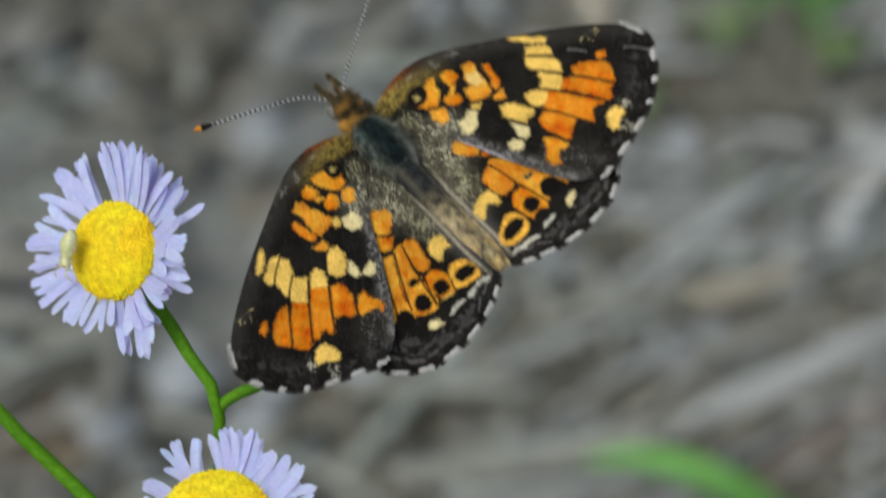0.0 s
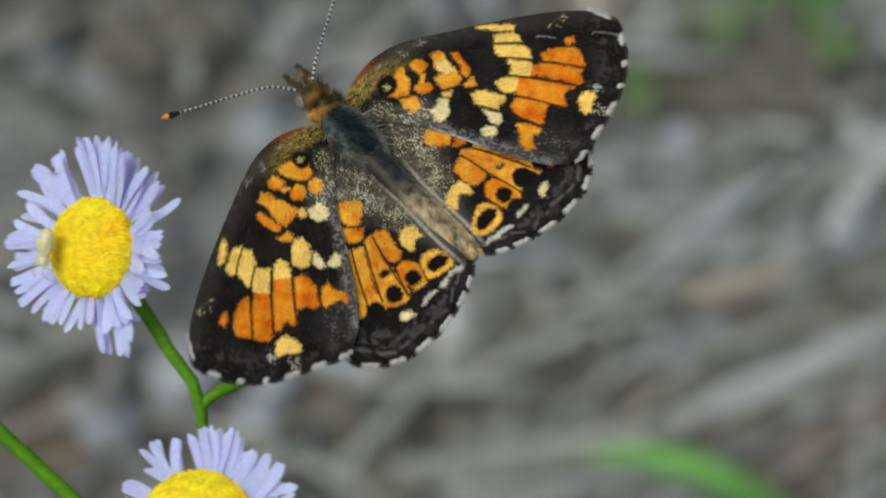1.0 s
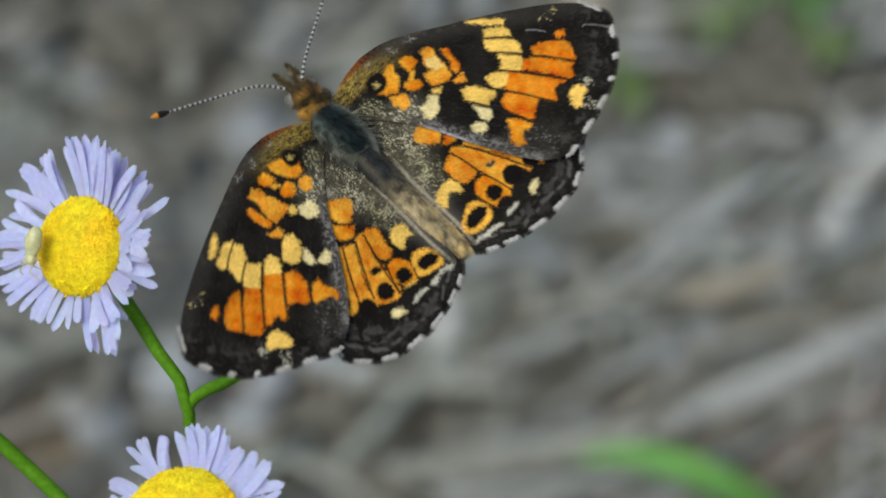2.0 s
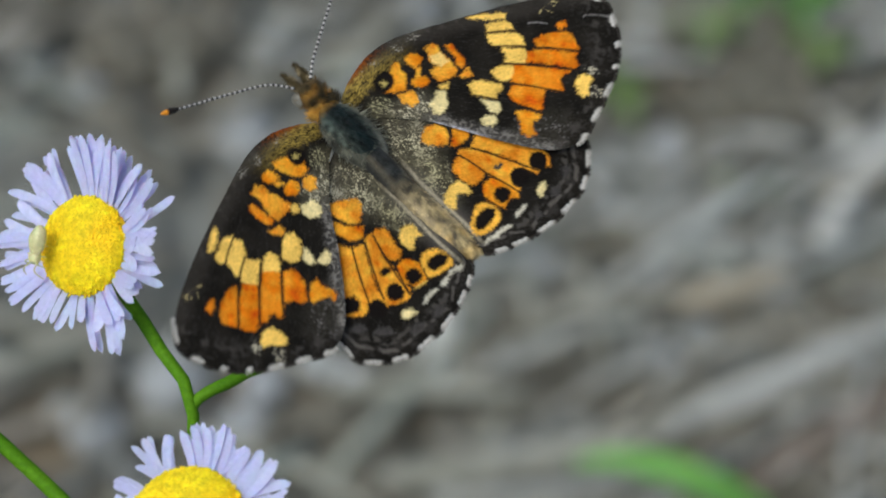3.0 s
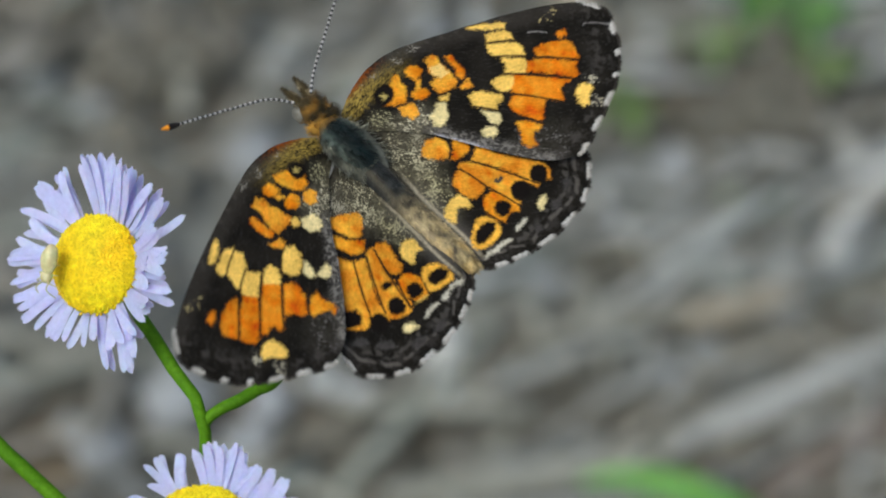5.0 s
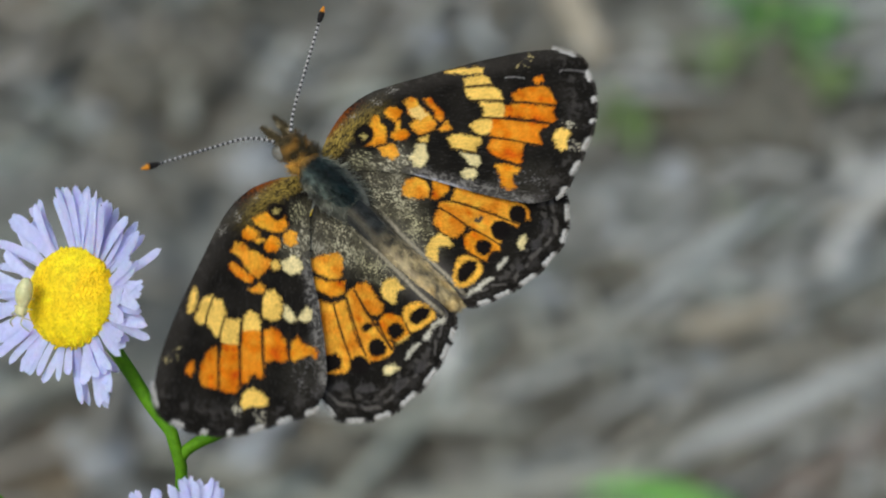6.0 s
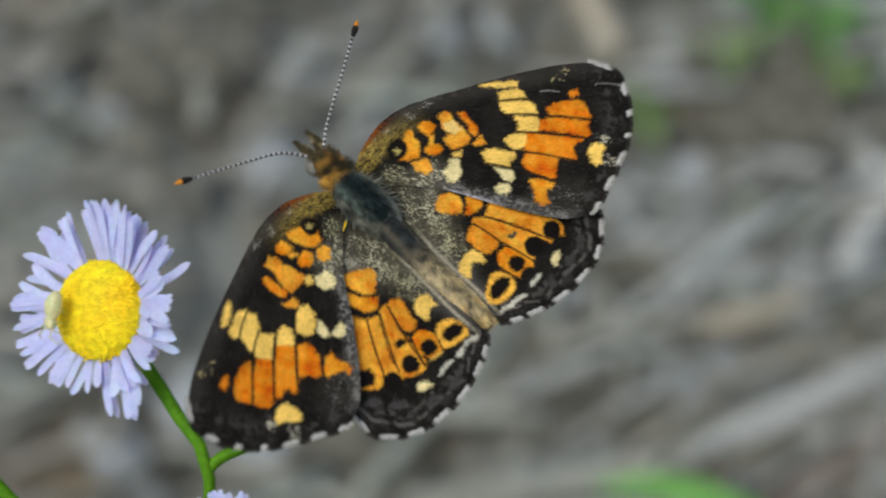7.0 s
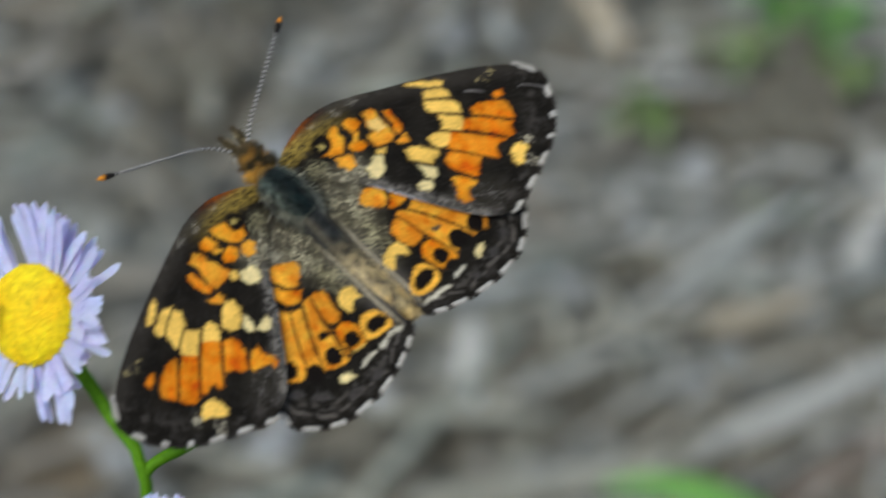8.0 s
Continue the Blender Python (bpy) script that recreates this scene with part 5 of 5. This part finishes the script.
    for x, y, z in ((-0.80, 1.12, -0.10), (0.80, 0.95, 0.0)):
        v, f = ball((0.40 * MM, 0.54 * MM, 0.48 * MM), (x * MM, y * MM, z * MM), 24, 16)
        part("eye", mesh_of("eye", v, f, EYE_MAT), head, "grey-brown compound eye")
    def palp_ink(p):
        k = 0.5 + noise.noise(p * 3000.0)
        return np.array((0.055, 0.042, 0.018)) + np.array((0.26, 0.22, 0.14)) * max(0.0, k * 1.6 - 0.75) * (p.y / MM < 2.6)
    for x0, y0, x1, y1, z in ((-0.30, 1.35, -0.50, 3.02, 0.05), (0.36, 1.4, 0.47, 2.98, 0.25)):
        v, f = tube([(x0 * MM, y0 * MM, z * MM), ((x0 * 0.5 + x1 * 0.5) * MM, (y0 * 0.5 + y1 * 0.5) * MM, (z + 0.12) * MM), (x1 * MM, y1 * MM, (z + 0.1) * MM)], [0.00030, 0.00028, 0.00019, 0.00005], 18, 12)
        part("palp", furry("palp", v, f, palp_ink, 420, 0.00022, (0, 1.0, 0), 5), head, "tan furry palp")
    for pts in (((0.33, 1.5, 0.7), (1.45, 2.35, 0.95), (4.1, 3.82, 1.5), (6.95, 5.40, 2.0)), ((-0.75, 1.75, 0.5), (-1.99, 2.95, 0.75), (-4.41, 4.01, 1.0), (-8.05, 5.40, 1.5))):
        path = spline(np.array(pts) * MM, 160)
        v, f = tube([tuple(p) for p in path[:148:3]], [0.000085, 0.00008, 0.000085], 150, 8)
        y = np.repeat(np.arange(150), 8)
        band = smooth_step(0.18, 0.30, np.abs(((y / 150.0) * 23) % 1.0 - 0.5)) * 1.0
        cols = np.array((0.045, 0.043, 0.04))[None] * band[:, None] + np.array((0.46, 0.45, 0.43))[None] * (1 - band)[:, None]
        ant = part("antenna", mesh_of("antenna", v, f, FUR, True, cols), head, "thin antenna ringed black and white")
        end, way = path[-1], path[-1] - path[-12]
        way = way / np.linalg.norm(way)
        v, f = tube([tuple(path[-16]), tuple(path[-8]), tuple(end), tuple(end + way * 0.00045)], [0.00007, 0.00017, 0.00021, 0.00016, 0.00005], 24, 12)
        tip = np.repeat(smooth_step(0.62, 0.70, np.linspace(0, 1, 24)), 12)
        cols = np.array((0.014, 0.012, 0.011))[None] * (1 - tip)[:, None] + np.array((0.62, 0.24, 0.02))[None] * tip[:, None]
        part("club", mesh_of("club", v, f, FUR, True, cols), ant, "black antenna club with an orange tip")
    for s in (-1, 1):
        for k in (0, 1):
            y = (-1.6 - 1.3 * k) * MM
            v, f = tube([(s * 0.5 * MM, y, -0.6 * MM), (s * 1.1 * MM, y + (0.6 - 1.6 * k) * MM, -1.6 * MM), (s * 1.0 * MM, y + (0.6 - 1.4 * k) * MM, -6.4 * MM)], [0.00016, 0.00012, 0.00006], 14, 8)
            part("leg", mesh_of("leg", v, f, UNDER), b, "thin tan leg")


HINGE = 1.2 * MM
FORE_RISE = {1: 9.47, -1: 1.69}
FORE_SWEEP = {1: -7.63, -1: 0.0}
HIND_RISE = {1: 5.77, -1: -1.85}
HIND_SWEEP = {1: -1.19, -1: 0.0}


def wing_pose(side, rise, sweep, drop):
    return pose(side * HINGE, 0, -drop * MM, 0, -side * rise, 0) @ pose(0, 0, 0, 0, 0, side * sweep)


def butterfly():
    b = new("butterfly")
    tagged(b, "orange, black and cream butterfly with spread wings on a flower", "butterfly")
    butterfly_body(b)
    wings = {}
    for side in (1, -1):
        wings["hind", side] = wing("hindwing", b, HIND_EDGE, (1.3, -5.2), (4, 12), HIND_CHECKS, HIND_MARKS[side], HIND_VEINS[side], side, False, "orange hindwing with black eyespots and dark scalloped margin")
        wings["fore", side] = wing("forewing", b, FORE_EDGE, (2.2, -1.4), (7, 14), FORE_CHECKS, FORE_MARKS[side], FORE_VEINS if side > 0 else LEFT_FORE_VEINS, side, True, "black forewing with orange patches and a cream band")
    return b, wings


BUTTERFLY, WINGS = butterfly()

def motions():
    # the plant sways in the wind, and the spider with it
    sway = [
        (0, pose(-0.02440, 0.03072, -0.00198, -0.266, 1.178, 0.009)),
        (0.1, pose(-0.02567, 0.03270, -0.00097, 0.165, 1.469, 0.081)),
        (0.2, pose(-0.02586, 0.03287, -0.00144, 0.595, 1.759, 0.153)),
        (0.3, pose(-0.02778, 0.03506, -0.00026, 1.026, 2.050, 0.226)),
        (0.4, pose(-0.02891, 0.03706, 0.00078, 1.457, 2.341, 0.299)),
        (0.5, pose(-0.02929, 0.03744, 0.00046, 1.888, 2.632, 0.372)),
        (0.6, pose(-0.02793, 0.03688, 0.00068, 1.660, 1.886, 0.209)),
        (0.7, pose(-0.02519, 0.03644, 0.00101, 1.432, 1.141, 0.046)),
        (0.8, pose(-0.02063, 0.03496, 0.00048, 1.204, 0.397, -0.116)),
        (0.9, pose(-0.01867, 0.03406, 0.00042, 0.975, -0.348, -0.278)),
        (1, pose(-0.01599, 0.03324, 0.00043, 0.745, -1.093, -0.440)),
        (1.1, pose(-0.01534, 0.03439, 0.00069, 1.021, -0.939, -0.499)),
        (1.2, pose(-0.01624, 0.03526, 0.00071, 1.297, -0.785, -0.556)),
        (1.3, pose(-0.01808, 0.03610, 0.00072, 1.572, -0.630, -0.614)),
        (1.4, pose(-0.01777, 0.03763, 0.00129, 1.848, -0.476, -0.672)),
        (1.5, pose(-0.01809, 0.03836, 0.00120, 2.123, -0.322, -0.730)),
        (1.6, pose(-0.01739, 0.03633, 0.00039, 1.726, -0.422, -0.676)),
        (1.7, pose(-0.01642, 0.03553, 0.00060, 1.329, -0.524, -0.622)),
        (1.8, pose(-0.01661, 0.03452, 0.00064, 0.932, -0.625, -0.569)),
        (1.9, pose(-0.01764, 0.03278, 0.00006, 0.536, -0.726, -0.515)),
        (2, pose(-0.01744, 0.03125, -0.00034, 0.138, -0.828, -0.461)),
        (2.1, pose(-0.01896, 0.02973, -0.00006, -0.293, -0.337, -0.637)),
        (2.2, pose(-0.02116, 0.02777, -0.00014, -0.724, 0.152, -0.814)),
        (3.3, pose(-0.01855, 0.02734, 0.00001, -0.784, -0.380, 0.150)),
        (3.4, pose(-0.01754, 0.02608, 0.00038, -1.083, -0.694, -0.151)),
        (3.5, pose(-0.01663, 0.02483, 0.00076, -1.382, -1.008, -0.452)),
        (3.6, pose(-0.01683, 0.02578, 0.00042, -1.070, -0.922, -0.320)),
        (3.7, pose(-0.01756, 0.02752, 0.00072, -0.758, -0.837, -0.187)),
        (3.8, pose(-0.01829, 0.02909, 0.00088, -0.447, -0.752, -0.056)),
        (3.9, pose(-0.01808, 0.02992, 0.00044, -0.134, -0.667, 0.077)),
        (4, pose(-0.01848, 0.03097, 0.00017, 0.178, -0.581, 0.209)),
        (4.1, pose(-0.01833, 0.03126, 0.00067, 0.191, -0.719, 0.106)),
        (4.2, pose(-0.01823, 0.03104, 0.00074, 0.202, -0.856, 0.005)),
        (4.3, pose(-0.01697, 0.03089, 0.00089, 0.215, -0.993, -0.098)),
        (4.4, pose(-0.01648, 0.03101, 0.00124, 0.227, -1.130, -0.200)),
        (4.5, pose(-0.01578, 0.03063, 0.00119, 0.240, -1.267, -0.303)),
        (4.6, pose(-0.01663, 0.03096, 0.00024, 0.235, -1.052, -0.052)),
        (4.7, pose(-0.01748, 0.03206, -0.00004, 0.231, -0.836, 0.199)),
        (5.8, pose(-0.01978, 0.03185, 0.00013, 0.552, -0.054, -0.803)),
        (5.9, pose(-0.02074, 0.03079, -0.00027, 0.401, -0.060, -0.206)),
        (6, pose(-0.02151, 0.03029, -0.00020, 0.249, -0.065, 0.391)),
        (6.1, pose(-0.02113, 0.03021, 0.00001, 0.159, 0.032, 0.364)),
        (6.2, pose(-0.02182, 0.02943, -0.00037, 0.068, 0.129, 0.338)),
        (6.3, pose(-0.02294, 0.02887, -0.00057, -0.023, 0.226, 0.311)),
        (6.4, pose(-0.02274, 0.02885, -0.00030, -0.113, 0.324, 0.285)),
        (6.5, pose(-0.02336, 0.02871, -0.00014, -0.205, 0.421, 0.257)),
        (6.6, pose(-0.02427, 0.02925, -0.00035, -0.019, 0.436, 0.346)),
        (6.7, pose(-0.02400, 0.03008, -0.00030, 0.168, 0.452, 0.433)),
        (6.8, pose(-0.02391, 0.03138, 0.00015, 0.353, 0.466, 0.521)),
        (6.9, pose(-0.02443, 0.03166, -0.00027, 0.539, 0.482, 0.608)),
        (7, pose(-0.02325, 0.03169, -0.00092, 0.726, 0.497, 0.696)),
        (7.1, pose(-0.02196, 0.03168, -0.00006, 0.514, 0.266, 0.627)),
        (7.2, pose(-0.02175, 0.03111, 0.00033, 0.302, 0.036, 0.559)),
        (7.3, pose(-0.02077, 0.02952, -0.00014, 0.089, -0.196, 0.491)),
        (7.4, pose(-0.02011, 0.02891, 0.00022, -0.123, -0.427, 0.423)),
        (7.5, pose(-0.02015, 0.02834, 0.00059, -0.335, -0.658, 0.354)),
        (7.6, pose(-0.02040, 0.02847, 0.00055, -0.191, -0.577, 0.656)),
        (7.7, pose(-0.02112, 0.02816, 0.00015, -0.047, -0.496, 0.957)),
        (7.8, pose(-0.02280, 0.02871, 0.00048, 0.095, -0.415, 1.260)),
        (7.9, pose(-0.02274, 0.02931, 0.00083, 0.238, -0.334, 1.562)),
        (8, pose(-0.02504, 0.02881, 0.00026, 0.379, -0.253, 1.864)),
    ]
    walk(FLEABANE, sway)
    walk(CRAB_SPIDER, sway)
    # the butterfly rides on it and tilts
    walk(BUTTERFLY, [
        (0, pose(-0.00518, 0.00786, 0.23263, 22.88, -8.77, 46.12)),
        (0.1, pose(-0.00557, 0.00602, 0.23616, 25.10, -7.75, 48.29)),
        (0.2, pose(-0.00439, 0.00395, 0.23551, 25.12, -6.28, 48.31)),
        (0.3, pose(-0.00521, 0.00675, 0.23459, 24.47, -5.73, 47.60)),
        (0.4, pose(-0.00524, 0.00670, 0.23542, 25.26, -7.03, 47.42)),
        (0.5, pose(-0.00429, 0.00496, 0.23485, 26.05, -8.30, 47.23)),
        (0.6, pose(-0.00647, 0.00575, 0.23521, 25.45, -7.11, 47.53)),
        (0.7, pose(-0.00669, 0.00653, 0.23559, 24.85, -5.92, 47.81)),
        (0.8, pose(-0.00498, 0.00521, 0.23539, 24.88, -5.37, 47.12)),
        (0.9, pose(-0.00640, 0.00597, 0.23485, 23.04, -5.82, 47.25)),
        (1, pose(-0.00687, 0.00683, 0.23441, 21.20, -6.25, 47.35)),
        (1.1, pose(-0.00540, 0.00647, 0.23445, 22.73, -5.76, 47.00)),
        (1.2, pose(-0.00568, 0.00617, 0.23454, 24.26, -5.26, 46.64)),
        (1.3, pose(-0.00715, 0.00583, 0.23488, 24.22, -4.97, 47.94)),
        (1.4, pose(-0.00628, 0.00649, 0.23496, 23.91, -5.96, 47.80)),
        (1.5, pose(-0.00594, 0.00623, 0.23425, 23.63, -6.95, 47.66)),
        (1.6, pose(-0.00548, 0.00555, 0.23397, 23.29, -6.11, 47.34)),
        (1.7, pose(-0.00507, 0.00621, 0.23481, 22.96, -5.29, 47.04)),
        (1.8, pose(-0.00561, 0.00706, 0.23505, 23.21, -6.10, 47.00)),
        (1.9, pose(-0.00712, 0.00686, 0.23477, 22.17, -6.16, 47.30)),
        (2, pose(-0.00708, 0.00676, 0.23458, 21.12, -6.24, 47.60)),
        (2.1, pose(-0.00668, 0.00710, 0.23516, 21.89, -7.19, 47.10)),
        (2.2, pose(-0.00697, 0.00689, 0.23528, 22.66, -8.14, 46.60)),
        (3.3, pose(-0.00612, 0.00641, 0.23554, 21.60, -2.50, 49.73)),
        (3.4, pose(-0.00653, 0.00677, 0.23576, 22.32, -3.30, 49.67)),
        (3.5, pose(-0.00710, 0.00714, 0.23597, 23.05, -4.10, 49.60)),
        (3.6, pose(-0.00685, 0.00653, 0.23565, 22.73, -3.91, 49.44)),
        (3.7, pose(-0.00718, 0.00668, 0.23597, 22.42, -3.72, 49.28)),
        (3.8, pose(-0.00752, 0.00658, 0.23653, 23.21, -3.93, 49.58)),
        (3.9, pose(-0.00672, 0.00593, 0.23602, 22.82, -3.45, 49.79)),
        (4, pose(-0.00675, 0.00557, 0.23574, 22.41, -2.97, 50.00)),
        (4.1, pose(-0.00728, 0.00579, 0.23643, 22.47, -3.15, 50.04)),
        (4.2, pose(-0.00781, 0.00533, 0.23657, 22.55, -3.33, 50.09)),
        (4.3, pose(-0.00709, 0.00543, 0.23623, 22.63, -3.81, 49.67)),
        (4.4, pose(-0.00728, 0.00577, 0.23666, 23.37, -3.61, 49.99)),
        (4.5, pose(-0.00731, 0.00538, 0.23648, 24.09, -3.41, 50.28)),
        (4.6, pose(-0.00696, 0.00544, 0.23556, 23.16, -3.33, 49.93)),
        (4.7, pose(-0.00679, 0.00658, 0.23555, 22.25, -3.25, 49.57)),
        (5.8, pose(-0.00657, 0.00519, 0.23539, 25.37, -5.47, 49.12)),
        (5.9, pose(-0.00721, 0.00466, 0.23493, 24.01, -4.21, 49.74)),
        (6, pose(-0.00784, 0.00480, 0.23503, 22.66, -2.97, 50.37)),
        (6.1, pose(-0.00678, 0.00496, 0.23545, 23.25, -3.44, 49.89)),
        (6.2, pose(-0.00710, 0.00447, 0.23533, 23.84, -3.90, 49.42)),
        (6.3, pose(-0.00794, 0.00465, 0.23487, 23.63, -3.56, 49.90)),
        (6.4, pose(-0.00732, 0.00522, 0.23485, 23.09, -3.86, 49.47)),
        (6.5, pose(-0.00771, 0.00573, 0.23480, 22.55, -4.16, 49.06)),
        (6.6, pose(-0.00852, 0.00518, 0.23490, 22.84, -3.82, 49.37)),
        (6.7, pose(-0.00816, 0.00489, 0.23521, 23.14, -3.49, 49.68)),
        (6.8, pose(-0.00791, 0.00515, 0.23598, 23.44, -3.16, 50.00)),
        (6.9, pose(-0.00823, 0.00443, 0.23559, 23.31, -2.95, 50.13)),
        (7, pose(-0.00678, 0.00341, 0.23489, 23.17, -2.75, 50.27)),
        (7.1, pose(-0.00652, 0.00443, 0.23561, 23.96, -2.87, 50.06)),
        (7.2, pose(-0.00757, 0.00526, 0.23614, 24.74, -2.98, 49.84)),
        (7.3, pose(-0.00757, 0.00452, 0.23574, 24.15, -3.55, 49.85)),
        (7.4, pose(-0.00798, 0.00536, 0.23552, 23.20, -3.51, 49.85)),
        (7.5, pose(-0.00918, 0.00641, 0.23549, 22.22, -3.44, 49.84)),
        (7.6, pose(-0.00896, 0.00506, 0.23631, 21.89, -4.76, 49.29)),
        (7.7, pose(-0.00923, 0.00315, 0.23666, 21.56, -6.08, 48.75)),
        (7.8, pose(-0.01069, 0.00455, 0.23539, 20.83, -4.51, 49.18)),
        (7.9, pose(-0.00974, 0.00505, 0.23514, 21.31, -3.70, 49.85)),
        (8, pose(-0.01174, 0.00452, 0.23403, 21.78, -2.90, 50.53)),
    ])
    # seconds, forward sweep and rise of the wings beyond their rest
    shifts = [(0, -2.7, 6.9), (0.1, -2.7, 5.0), (0.2, -2.8, 5.7), (0.3, -2.7, 5.3), (0.5, -2.3, 9.8), (0.7, -1.8, 2.7), (0.8, -1.5, -0.9), (1, -1.0, 2.7), (1.2, -0.6, 4.4), (1.3, -0.5, 3.1), (1.5, -0.3, 3.4), (1.7, -0.4, 5.0), (1.8, -0.5, 2.7), (2, -0.6, 6.1), (2.2, 0.1, 4.2), (3.3, 3.7, 3.9), (3.5, 3.9, 7.2), (3.7, 3.9, 2.0), (3.8, 3.8, -1.1), (4, 3.8, 0.5), (4.2, 3.9, 3.2), (4.3, 3.9, 1.0), (4.5, 4.0, -3.7), (4.7, 3.9, 1.9), (5.8, 3.6, 8.3), (6, 3.2, 0.2), (6.2, 3.2, 3.8), (6.3, 3.3, 4.6), (6.5, 3.3, 3.5), (6.8, 3.2, 2.1), (7, 3.2, 1.8), (7.2, 3.2, -0.9), (7.3, 3.3, -1.1), (7.5, 3.3, 1.7), (7.7, 3.0, 9.2), (7.8, 2.7, 4.9), (8, 1.9, -0.5)]
    for side in (1, -1):
        walk(WINGS["fore", side], [(t, wing_pose(side, FORE_RISE[side] + rise, FORE_SWEEP[side] + sweep, 0.0)) for t, sweep, rise in shifts])
        walk(WINGS["hind", side], [(t, wing_pose(side, HIND_RISE[side] + rise, HIND_SWEEP[side], 0.07)) for t, sweep, rise in shifts])


motions()
